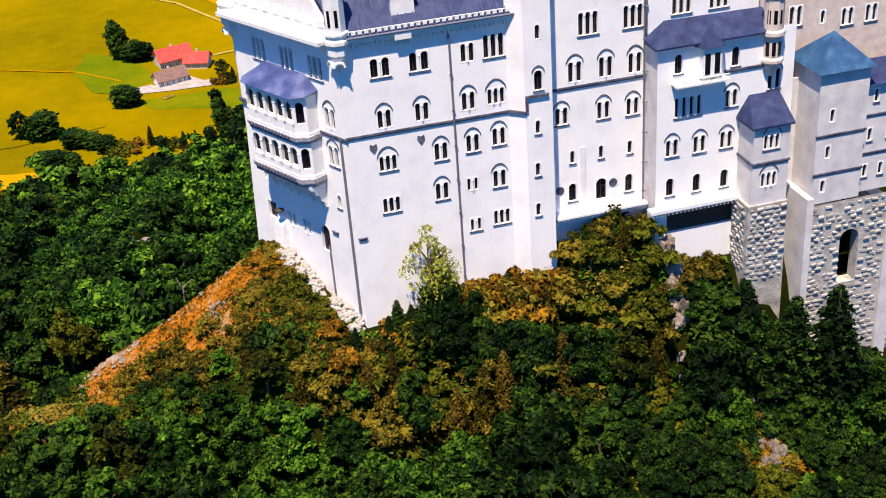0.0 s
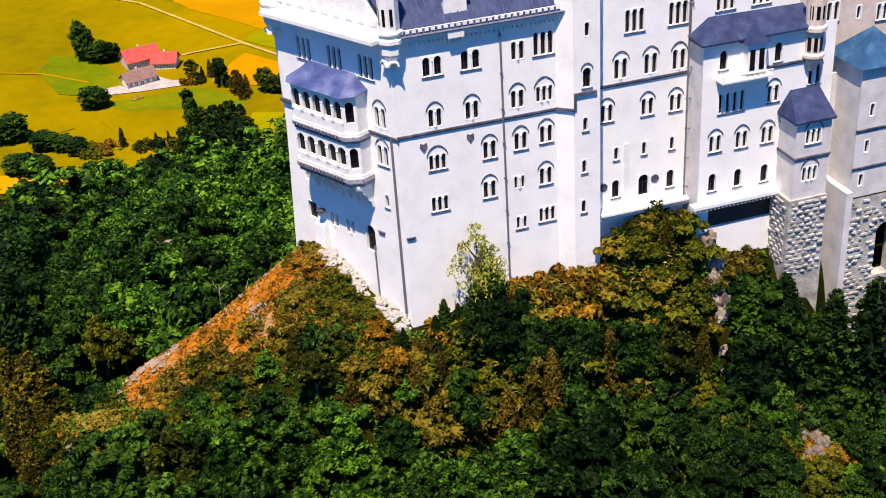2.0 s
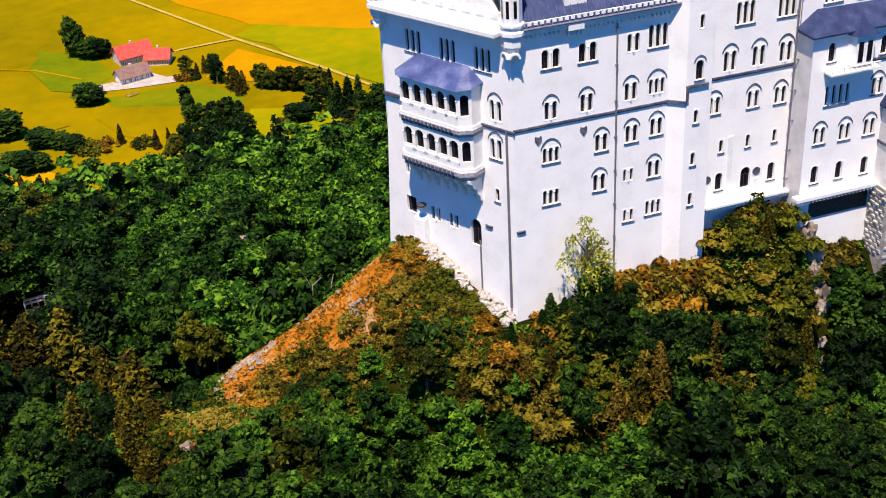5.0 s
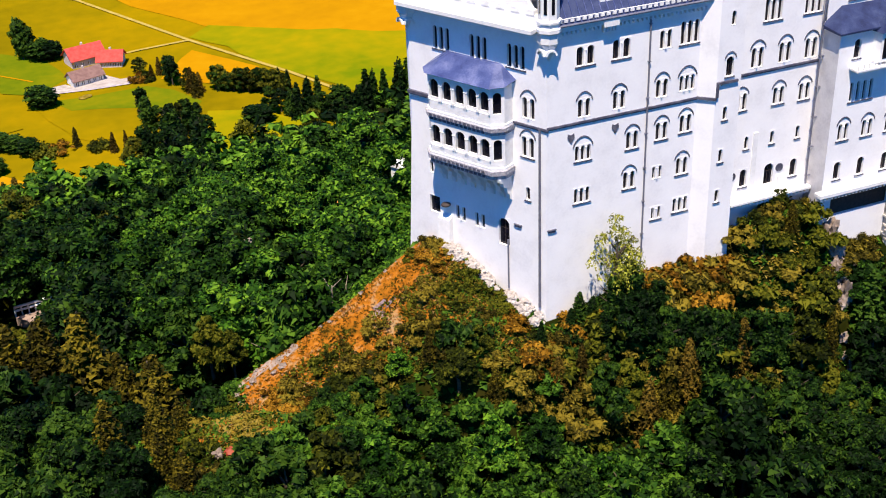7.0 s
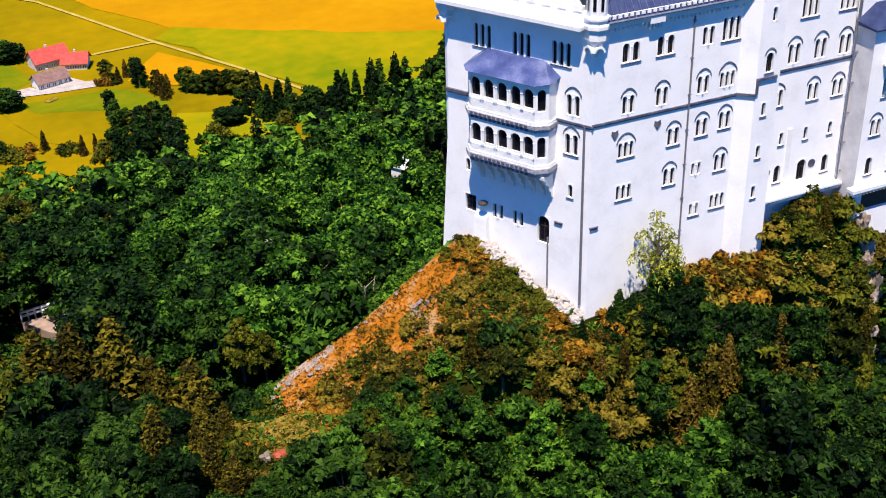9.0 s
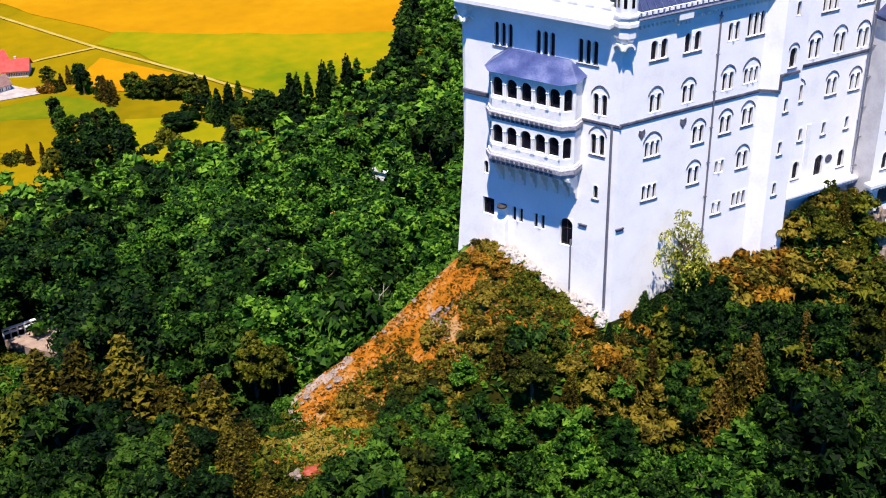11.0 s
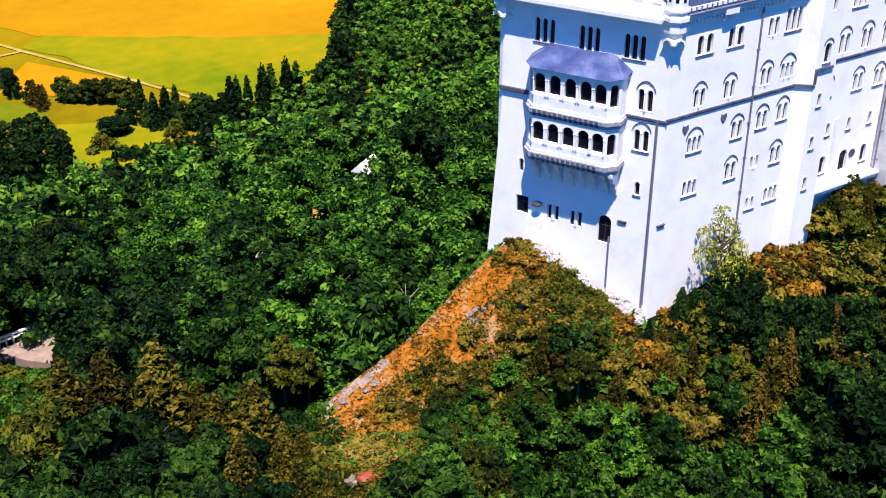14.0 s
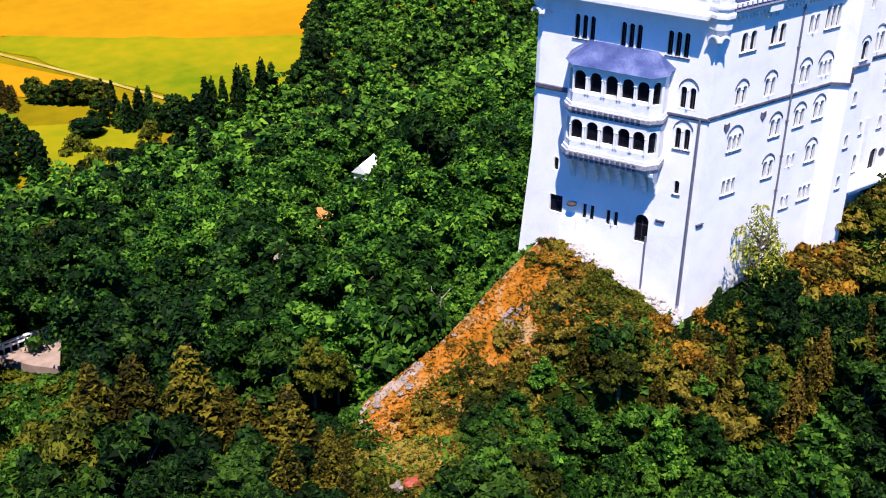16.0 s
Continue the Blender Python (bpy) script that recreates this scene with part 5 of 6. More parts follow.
# shrubs: mound, wall foot and spur
for i in range(700):
    x, y = rng.uniform(9, 44), rng.uniform(-12, -0.9)
    if in_castle(x, y, 0.8):
        continue
    k = "rust" if (x < 25 and y > -6 and rng.random() < 0.5) else "deep" if x > 34 and rng.random() < 0.6 else ("golden" if rng.random() < 0.7 else "olive")
    if math.hypot(x - 34, y + 8) < 2.4:
        continue
    h = rng.uniform(1.5, 3.0) if y > -4.5 else rng.uniform(1.0, 2.2)
    if free(x, y, 1.3):
        taken.append((x, y, 1.0))
        shrub(k, x, y, h)
for i in range(520):
    x, y = rng.uniform(-40, 0), rng.uniform(-9, 12.0)
    gap = heath_gap(x, y)
    if in_castle(x, y, 3.2) or gap > 4 or (x < -12 and y > 9.4) or (x < -9 and y > 10.6) or (x < -30 and gap == 0 and y > -3.5):
        continue
    f = noise.noise((x * 0.15, y * 0.15, 2))
    k = "rust" if f > 0.22 and gap == 0 else ("golden" if f > -0.12 else "olive")
    if gap == 0 and rng.random() < 0.2:
        continue
    if all((x - a) ** 2 + (y - b) ** 2 > (0.45 * (1.6 + c)) ** 2 for a, b, c in taken):
        taken.append((x, y, 1.1))
        shrub(k, x, y, rng.uniform(0.7, 1.7) if gap == 0 else rng.uniform(1.4, 2.8))
for i in range(2600):
    x, y = (rng.uniform(14, 63), rng.uniform(-15, -4.5)) if i < 900 else (rng.uniform(-28, 40), rng.uniform(-30, -2.5))
    if in_castle(x, y, 1.0) or math.hypot(x - 34, y + 8) < 2.6 or crag_gap(x, y) < 1.6 or heath_gap(x, y) < 1.0 or y < -7 - 0.41 * (x + 60):
        continue
    if all((x - a) ** 2 + (y - b) ** 2 > (0.35 * (2.4 + c)) ** 2 for a, b, c in taken):
        taken.append((x, y, 1.6))
        f = noise.noise((x * 0.2, y * 0.2, 21))
        thicket("green" if x < -2 else "deep" if f < -0.12 or x > 38 else "golden" if f > 0.22 and x < 24 else "olive", x, y, rng.uniform(1.8, 3.6))
for i in range(160):
    x, y = rng.uniform(28, 39), rng.uniform(-15, -5)
    if abs(x - 34) > 0.9 and all((x - a) ** 2 + (y - b) ** 2 > 1.3 for a, b, c in taken):
        taken.append((x, y, 1.0))
        thicket("golden" if rng.random() < 0.4 else "deep", x, y, rng.uniform(0.8, 1.5))
for cx, cy, w, ln, we in CLEAR:
    for i in range(int(ln * w * 0.12)):
        d = Vector((-83 - cx, -76 - cy)).normalized()
        f, g = rng.uniform(9 if ln > 20 else 1.5, ln), rng.uniform(-w, w)
        x, y = cx + d.x * f - d.y * g, cy + d.y * f + d.x * g
        thicket("green" if rng.random() < 0.6 else "olive", x, y, rng.uniform(2.0, 3.5))
for x, y, z, h in ((-24.6, 42.6, -31.2, 3.2), (-22.6, 42.2, -31.4, 3.4), (-21.0, 43.4, -30.6, 3.0), (-26.2, 43.6, -31.0, 3.0), (-24.0, 41.0, -34.0, 4.0), (-22.0, 40.8, -34.5, 4.0), (-26.0, 41.6, -34.5, 4.0)):
    shrub("green", x, y, h, z, "shrubs in the wood")
for x, y, h in ((17.2, 92.8, 4.0), (19.2, 92.0, 3.8), (15.4, 94.0, 4.2)):
    shrub("green", x, y, h, -53.4, "shrubs in the wood")
for x, y, h in ((-51.8, 65.2, 1.2), (-49.8, 64.2, 1.3), (-47.6, 63.2, 1.2), (-53.8, 68.4, 1.3), (-46.6, 66.4, 1.3), (-45.4, 69.5, 1.4), (-55.4, 70.6, 1.3), (-48.4, 61.2, 2.0), (-51.2, 61.8, 2.0), (-45.5, 62.8, 2.0), (-53.8, 64.0, 2.0), (-49.8, 58.6, 2.4), (-46.6, 59.4, 2.4)):
    shrub("green", x, y, h, group="shrubs round the lookout")
for x, y, h, k in ((11.0, -1.6, 2.6, "rust"), (12.6, -1.8, 3.0, "golden"), (14.2, -1.7, 3.2, "rust"), (15.8, -2.0, 3.5, "golden"), (17.4, -1.8, 3.7, "rust"), (19.0, -2.0, 3.6, "golden"), (20.6, -1.8, 3.4, "rust"), (22.2, -2.0, 3.2, "golden"), (13.4, -3.4, 2.8, "golden"), (16.6, -3.6, 3.0, "rust"), (19.8, -3.6, 3.0, "golden")):
    shrub(k, x, y, h)
for i in range(26):
    thicket("golden" if i % 3 == 0 else "deep", rng.uniform(25.0, 31.5), rng.uniform(-11.0, -6.5), rng.uniform(1.0, 1.9))
join_thickets()
for x, y, h in ((-8.0, 11.2, 1.5), (-8.8, 12.2, 1.4), (-8.8, 9.8, 1.3)):
    shrub("golden", x, y, h)
for i in range(60):
    u = rng.uniform(0, 17)
    p = WD * u + Vector((-0.877, -0.48, 0)) * rng.uniform(2.4, 4.2)
    if free(p.x, p.y, 0.9):
        taken.append((p.x, p.y, 0.7))
        shrub("rust" if rng.random() < 0.45 else "olive", p.x, p.y, rng.uniform(0.5, 1.2))


def draped(name, xs, ys, fn, mat, lift, label, category):
    """A strip of turf or gravel lying on the ground where fn(x, y) holds."""
    verts, faces, at = [], [], {}
    for i, x in enumerate(xs[:-1]):
        for j, y in enumerate(ys[:-1]):
            if fn(x, y):
                f = []
                for a, b in ((i, j), (i + 1, j), (i + 1, j + 1), (i, j + 1)):
                    if (a, b) not in at:
                        at[a, b] = len(verts)
                        verts.append((xs[a], ys[b], ground(xs[a], ys[b]) + lift + 0.22 * noise.noise((xs[a] * 0.8, ys[b] * 0.8, 1))))
                    f.append(at[a, b])
                faces.append(f)
    me = bpy.data.meshes.new(name)
    me.from_pydata(verts, [], faces)
    me.materials.append(mat)
    for p in me.polygons:
        p.use_smooth = True
    return tagged(new(name, me), label, category, kind="structure")


gx = [-44 + 0.5 * i for i in range(86)]
gy = [-7 + 0.5 * i for i in range(46)]
draped("heath_slope", gx, gy, lambda x, y: heath_gap(x + 0.9 * noise.noise((x * 0.4, y * 0.4, 4)), y + 0.9 * noise.noise((x * 0.4, y * 0.4, 14))) == 0 and y < 13.6 and not in_castle(x, y, 0.4), HEATH, 0.16, "rust-orange grassy slope of the spur", "slope")
draped("path", gx, gy, lambda x, y: -33 < x < -25 and abs(y - ridge(x)[0] + 0.3 + 1.0 * noise.noise((x * 0.3, 0, 2))) < 0.55 + 0.7 * noise.noise((x * 0.8, y * 0.8, 2)), PATHM, 0.26, "pale stony path on the crest of the spur", "path")
SCREE = material("grey_scree", [(0.15, 0.10, 0.10), (0.28, 0.20, 0.20)], 1.6, 1.0, 0.6, 5)
draped("scree", gx, gy, lambda x, y: math.hypot((x + 15.6) / 2.0, y - 9.0) < 0.55 + 0.5 * noise.noise((x, y, 16)), SCREE, 0.24, "grey patch of scree on the heath", "scree")
draped("dry_grass_patch", gx, gy, lambda x, y: math.hypot((x + 34.5) / 1.0, (y + 0.5) / 1.5) < 2.0 + 0.8 * noise.noise((x, y, 6)), DRYGRASS, 0.3, "tan patch of dry grass", "grass")


def tufts(name, mat, places, size, label, category="grass"):
    p = np.array(places)
    n = len(p)
    v, f = leaf_faces(p + np.array([0, 0, 0.12]), np.tile([0.0, 0, 1.0], (n, 1)), size, rng, 1.3)
    me = bpy.data.meshes.new(name)
    me.from_pydata(v.tolist(), [], f.tolist())
    me.materials.append(mat)
    tagged(new(name, me), label, category, kind="stuff")


pl = []
while len(pl) < 9000:
    x, y = rng.uniform(-39, -3), rng.uniform(-5, 13.4)
    if heath_gap(x, y) < 0.6 and not in_castle(x, y, 0.5):
        pl.append((x, y, ground(x, y) + 0.15))
tufts("grass_tufts", HEATH, pl, 0.24, "rust-orange tufts of dry grass")
pl = [(x, y, ground(x, y) + 0.1) for x, y in zip(rng.uniform(8, 30, 2600), rng.uniform(-8, -0.7, 2600))]
tufts("dry_grass", DRYGRASS, pl, 0.34, "golden dry grass before the wall")
pl = [(x, y, ground(x, y) + 0.1) for x, y in zip(rng.uniform(-10, 2, 900), rng.uniform(-4, 13, 900)) if not in_castle(x, y, 0.2)]
tufts("dry_grass", DRYGRASS, pl, 0.3, "golden dry grass at the castle's foot")

pl = []
while len(pl) < 12000:
    x, y = rng.uniform(-40, -2), rng.uniform(-7, 12)
    f = noise.noise((x * 0.35, y * 0.35, 8)) + 0.8 * ss(11, 5, y) * ss(-34, -26, x) + 0.3 * ss(-18, -26, x) - 0.12
    if x < -11 and y > 9.7 + 0.9 * noise.noise((x * 0.5, y * 0.5, 31)):
        continue
    if f > rng.uniform(-0.1, 0.5) and not in_castle(x, y, 0.5) and heath_gap(x, y) < 2.5:
        pl.append((x, y, ground(x, y) + 0.2))
tufts("low_scrub", LEAF["gold"], pl[:5000], 0.34, "golden-brown low scrub on the spur", "scrub")
tufts("low_scrub", LEAF["olive"], pl[5000:], 0.34, "olive low scrub on the spur", "scrub")
pl = [(-34.5 + rng.normal(0, 1.4), -0.5 + rng.normal(0, 2.2)) for i in range(500)]
tufts("dry_grass", DRYGRASS, [(x, y, ground(x, y) + 0.3) for x, y in pl], 0.3, "tan dry grass tufts at the spur's end")

# low fern and bramble cover under the trees
pl = []
while len(pl) < 62000:
    x, y = rng.uniform(-66, 64), rng.uniform(-34, 50)
    if y > -9 - 0.41 * (x + 60) and not in_castle(x, y, 0.5) and not (-31.5 < x < -8 and 4 < y < 14):
        pl.append((x, y, ground(x, y) + 0.2))
tufts("undergrowth", LEAF["green"], pl, 0.5, "dark green undergrowth on the forest floor", "undergrowth")


# ---- far woods ----
def far_wood(name, spots, leaf, per, size, label, conifer=0.3, count=8):
    vs, fs, base = [], [], 0
    shapes = [crown_faces(crown_points("broad", np.random.default_rng(50 + k), per, count), size, rng, 1.5) for k in range(6)] + [crown_faces(crown_points("conifer", np.random.default_rng(60 + k), per), size, rng, 1.5) for k in range(4)]
    for x, y, z, h in spots:
        v, f = shapes[6 + int(rng.integers(4))] if rng.random() < conifer else shapes[int(rng.integers(6))]
        a = rng.uniform(0, 6.28)
        c, s = math.cos(a), math.sin(a)
        rot = np.array([[c, -s, 0], [s, c, 0], [0, 0, 1]])
        vs.append((v @ rot.T) * (h / 10 * np.array([1.3, 1.3, 1])) + np.array([x, y, z]))
        fs.append(f + base)
        base += len(v)
    me = bpy.data.meshes.new(name)
    me.from_pydata(np.concatenate(vs).tolist(), [], np.concatenate(fs).tolist())
    me.materials.append(LEAF[leaf])
    tagged(new(name, me), label, "wood", kind="stuff")


def wood_edge(x):
    """Northern limit of the wood on the plain."""
    return lerp_profile([(-140, 300), (-60, 305), (-20, 315), (30, 294), (50, 284), (64, 288), (78, 326), (88, 341), (110, 341), (150, 354), (184, 410), (215, 450), (320, 560), (330, 570)], x)


spots = {"deep": [], "green": [], "olive": [], "bright": []}
seen_far = []
for i in range(16000):
    y = rng.uniform(106, 470)
    x = rng.uniform(-120, 0.81 * (y + 76) - 60)
    if y > wood_edge(x) - 3 or len(seen_far) > 1650 or in_clearing(x, y):
        continue
    h = rng.uniform(11, 21) if y < 280 else rng.uniform(10, 18)
    if x > 120:
        h *= 1.25
    if any((x - a) ** 2 + (y - b) ** 2 < 56 for a, b in seen_far[-500:]):
        continue
    seen_far.append((x, y))
    f = noise.noise((x * 0.025, y * 0.025, 11))
    pick = rng.random() + 0.9 * f + 0.12
    k = "bright" if pick > 0.75 else ("green" if pick > 0.4 else ("deep" if pick > -0.05 else "olive"))
    spots[k].append((x, y, ground(x, y) - 0.5, h))
for k, s_ in beyond.items():
    far_wood("wood", s_, k, 2500, 0.20, {"deep": "dense dark green wood on the hillside", "green": "dense green wood on the hillside", "olive": "olive trees in the hillside wood", "golden": "golden larches in the hillside wood", "bright": "fresh green trees in the hillside wood"}[k], 1.0 if k == "golden" else 0.15, 20)
for k, s_ in spots.items():
    far_wood("far_wood", s_, k, 300, 0.42, {"deep": "dark green woods below the castle", "green": "fresh green woods below the castle", "olive": "olive patch of woods below the castle", "bright": "bright green trees in the woods below"}[k], 0.4 if k == "deep" else 0.1)

# trees and hedges standing in the fields
P = -149.6
for x, y, h, k, s in (
    (-30.7, 488.5, 21, "round", 0.95), (-27.5, 487, 17, "round", 0.95), (-21, 484, 11, "round", 1.6), (-15.5, 482, 9, "round", 1.4), (16, 441, 9, "olive", 1.2), (24, 437, 9, "rust_conifer", 1.0), (20, 434, 7, "rust_conifer", 1.2), (27, 428, 12, "round", 1.1), (27, 422, 13, "deep", 0.8), (32, 412, 11, "olive", 0.9), (8.4, 390, 15, "poplar", 1.2),
    (16, 371, 13, "poplar", 1.3), (20, 374, 11, "olive", 1), (12, 376, 11, "deep", 1), (19.7, 321, 26, "spruce", 1.0), (77, 364, 16, "spruce", 1.0), (65, 364, 12, "spruce", 1.1), (77.8, 351, 11, "deep", 1.0),
    (66.8, 339, 13, "olive", 0.9), (67.6, 328, 6, "spruce", 0.9), (27.3, 426, 10, "deep", 1.1), (33.5, 402, 12, "larch", 1.0), (11.9, 352, 17, "poplar", 1.3), (16, 357, 16, "spruce", 1), (21.6, 364, 13, "poplar", 1.2), (6, 345, 15, "spruce", 1.0),
    (-21.7, 373, 9, "larch", 0.9), (-8.8, 361, 9, "rust_conifer", 0.9), (-3.9, 360, 9, "rust_conifer", 0.9), (-49, 333, 9, "rust_conifer", 1), (-62, 342, 9, "rust_conifer", 1), (-55, 340, 8, "larch", 1),
    (83, 328, 23, "spruce", 0.9), (88, 333, 28, "spruce", 0.8), (92, 336, 26, "spruce", 0.8), (97, 337, 25, "spruce", 0.8), (104, 338, 28, "spruce", 0.8), (108, 339, 27, "spruce", 0.8), (116, 342, 27, "spruce", 0.9), (121, 343, 24, "spruce", 1.0), (133, 346, 20, "deep", 1.0), (142, 352, 22, "spruce", 1.3), (150, 362, 24, "deep", 1.0), (156, 372, 27, "spruce", 1.4), (162, 380, 22, "deep", 1.0), (171, 398, 26, "spruce", 1.3), (178, 408, 24, "deep", 1.0), (186, 420, 27, "spruce", 1.3), (196, 432, 25, "deep", 1.0), (205, 442, 28, "spruce", 1.3),
):
    plant("field_" + k, x, y, h, s, P, "trees in the fields")
for x, y, h, k in ((-19.7, 482, 8, "deep"), (-23, 484, 8, "deep"), (-30.5, 423, 8.5, "deep"), (-27.5, 422, 7.5, "deep"), (-65, 401, 10, "deep"), (-53, 385, 7, "deep"), (-50, 384, 6.5, "deep"), (-40, 374, 6, "deep"), (-36, 373, 6, "olive"), (-64, 365, 7, "deep"), (-59, 362, 7.5, "deep"), (-54, 361, 6.5, "deep"), (-45, 380, 6, "deep"), (-36, 348, 7, "green"), (49, 363, 6.5, "deep"), (52.5, 363, 6, "deep"), (-33, 370, 5, "olive"), (-28, 371, 5, "rust"), (18, 432, 5, "olive"), (13, 434, 5, "rust"), (-14, 368, 5, "olive"), (41, 352, 7, "olive"), (47, 340, 6, "olive"), (56, 335, 6, "lime")):
    if k == "deep":
        plant("field_round", x, y, h * 1.15, 2.7, P, "bushes in the fields")
    else:
        shrub(k, x, y, h, P, "bushes in the fields")
for i in range(26):
    f = i / 25
    x, y = 43 + 28 * f, 407 - 19 * f + rng.uniform(-1.5, 1.5)
    plant(("field_deep", "field_spruce", "field_olive")[i % 3], x, y, rng.uniform(8, 12), 1.0, P, "hedge along the road")
for x, y, h, k in ((2, 338, 19, "spruce"), (9, 336, 17, "deep"), (-4, 340, 15, "olive"), (14, 345, 14, "deep"), (25, 350, 12, "poplar"), (28, 356, 11, "deep"), (1, 352, 14, "poplar"), (58, 372, 12, "deep"), (62, 369, 11, "deep"), (69, 368, 13, "spruce"), (73, 357, 10, "deep"), (60, 330, 9, "olive"), (52, 326, 8, "rust_conifer"), (40, 330, 7, "spruce"), (36, 325, 9, "olive"), (46, 322, 8, "lime"), (-70, 398, 12, "deep"), (-75, 404, 13, "deep")):
    plant("field_" + k, x, y, h, 1.1, P, "trees in the fields")

for i in range(10):
    plant("field_rust_conifer" if i % 3 else "field_spruce", -82 + 4.3 * i + rng.uniform(-1, 1), 333 + rng.uniform(-2, 2), rng.uniform(7, 11), 1.3, P, "trees in the fields")
for x, y, h, k in ((72, 362, 17, "spruce"), (66, 359, 14, "spruce"), (76, 353, 13, "deep"), (82, 351, 15, "round"), (78, 338, 15, "deep"), (84, 343, 17, "spruce"), (90, 345, 16, "deep"), (22, 343, 20, "spruce"), (20, 377, 9, "deep"), (24, 379, 10, "round"), (28, 378, 8, "deep"), (7.5, 375, 17, "poplar"), (33, 409, 12, "rust_conifer"), (36, 407, 10, "rust_conifer")):
    plant("field_" + k, x, y, h, 1.15, P, "trees in the fields")

# ---- farm on the plain ----
def house(x, y, w, d, h, roof, turn, wall, roof_mat, label):
    t = thing("farmhouse", label, "house", group="farm buildings")
    m = Matrix.Translation((x, y, P)) @ Matrix.Rotation(turn, 4, "Z")
    wins = [(-w / 2 + w * (k + 0.5) / 5, z, "rect_pair", 0, 0) for k in range(5) for z in ((1.6, 4.2) if h > 5 else (1.6,))]
    fm = m @ Matrix.Translation((0, -d / 2, 0))
    bm = bmesh.new()
    pierced_wall(bm, -w / 2, w / 2, 0, h, holes_of(wins), 0.3, fm)
    part("wall", bm, wall, t)
    bm = bmesh.new()
    box(bm, -w / 2, w / 2, -d / 2 + 0.31, d / 2, 0, h, m)
    v = [bm.verts.new(m @ Vector(c)) for c in ((-w / 2, -d / 2 + 0.1, h), (-w / 2, d / 2, h), (-w / 2, 0, h + roof - 0.2), (w / 2, -d / 2 + 0.1, h), (w / 2, d / 2, h), (w / 2, 0, h + roof - 0.2))]
    bm.faces.new((v[0], v[1], v[2]))
    bm.faces.new((v[3], v[5], v[4]))
    part("wall", bm, wall, t)
    add_windows(wins, fm, t)
    bm = bmesh.new()
    o = 0.9
    for s in (-1, 1):
        a = [bm.verts.new(m @ Vector(c)) for c in ((-w / 2 - o, s * (d / 2 + o), h - 0.5), (w / 2 + o, s * (d / 2 + o), h - 0.5), (w / 2 + o, 0, h + roof), (-w / 2 - o, 0, h + roof))]
        b = [bm.verts.new(q.co + Vector((0, 0, 0.25))) for q in a]
        bm.faces.new(a)
        bm.faces.new(b[::-1])
        for i in range(4):
            bm.faces.new((a[i], b[i], b[(i + 1) % 4], a[(i + 1) % 4]))
    r = part("roof", bm, roof_mat, t)
    bm = bmesh.new()
    box(bm, -0.5, 0.5, 0.6, 1.4, h + roof * 0.4, h + roof + 1.0, m)
    part("chimney", bm, PINKWALL, r)


BROWN = material("brown_roof", [(0.13, 0.07, 0.06), (0.24, 0.14, 0.12)], 0.6, 0.8)
house(-4.5, 470, 16, 11, 4.2, 4.4, 0.25, PINKWALL, RED, "farmhouse with red tiled roof")
house(6.5, 461, 11, 9, 3.6, 3.6, -0.35, PINKWALL, RED, "smaller farmhouse with red tiled roof")
house(-8.0, 444, 14, 8, 3.4, 3.2, 0.3, WHITE, BROWN, "low white house with brown roof")
sheet("farmyard", [(-27, 441), (-22, 434), (-8, 431), (8, 432), (18, 436), (20, 439), (8, 440), (2, 446), (-14, 439), (-18, 444)], YARD, -149.0, "pale gravel farmyard", "yard")
for x, y in ((-12, 424), (-10, 425)):
    bm = bmesh.new()
    lathe(bm, [(2.0, 0), (2.1, 0.4), (1.2, 0.7), (0.2, 0.8)], 9, Matrix.Translation((x, y, -149.3)))
    tagged(new("haystack", mesh_of(bm, "haystack", DRYGRASS)), "small pale heap of hay on the meadow", "hay")


# ---- small things in the wood ----
def rock(x, y, z, s, seed, mat, label="pale weathered limestone boulder"):
    bm = bmesh.new()
    bmesh.ops.create_icosphere(bm, subdivisions=3, radius=1)
    for v in bm.verts:
        n = noise.noise(v.co * 1.3 + Vector((seed, 0, 0))) * 0.6 + noise.noise(v.co * 3.1 + Vector((seed, 5, 0))) * 0.45
        v.co = Vector((v.co.x * s[0], v.co.y * s[1], v.co.z * s[2])) * (1 + n)
    o = tagged(new("rock", mesh_of(bm, "rock", mat)), label, "rock", "rocks on the slope")
    o.location = (x, y, z)


ROCKW = material("pale_rock", [(0.10, 0.075, 0.058), (0.22, 0.17, 0.135), (0.40, 0.33, 0.28)], 0.7, 0.95, 0.7, 3)
CRAGM = material("brown_crag_rock", [(0.07, 0.055, 0.04), (0.16, 0.13, 0.10), (0.32, 0.27, 0.22)], 0.9, 0.95, 0.7, 3)
RUBBLE = material("white_rubble", [(0.20, 0.17, 0.15), (0.38, 0.34, 0.31), (0.58, 0.54, 0.50)], 0.9, 0.95, 0.6, 4)
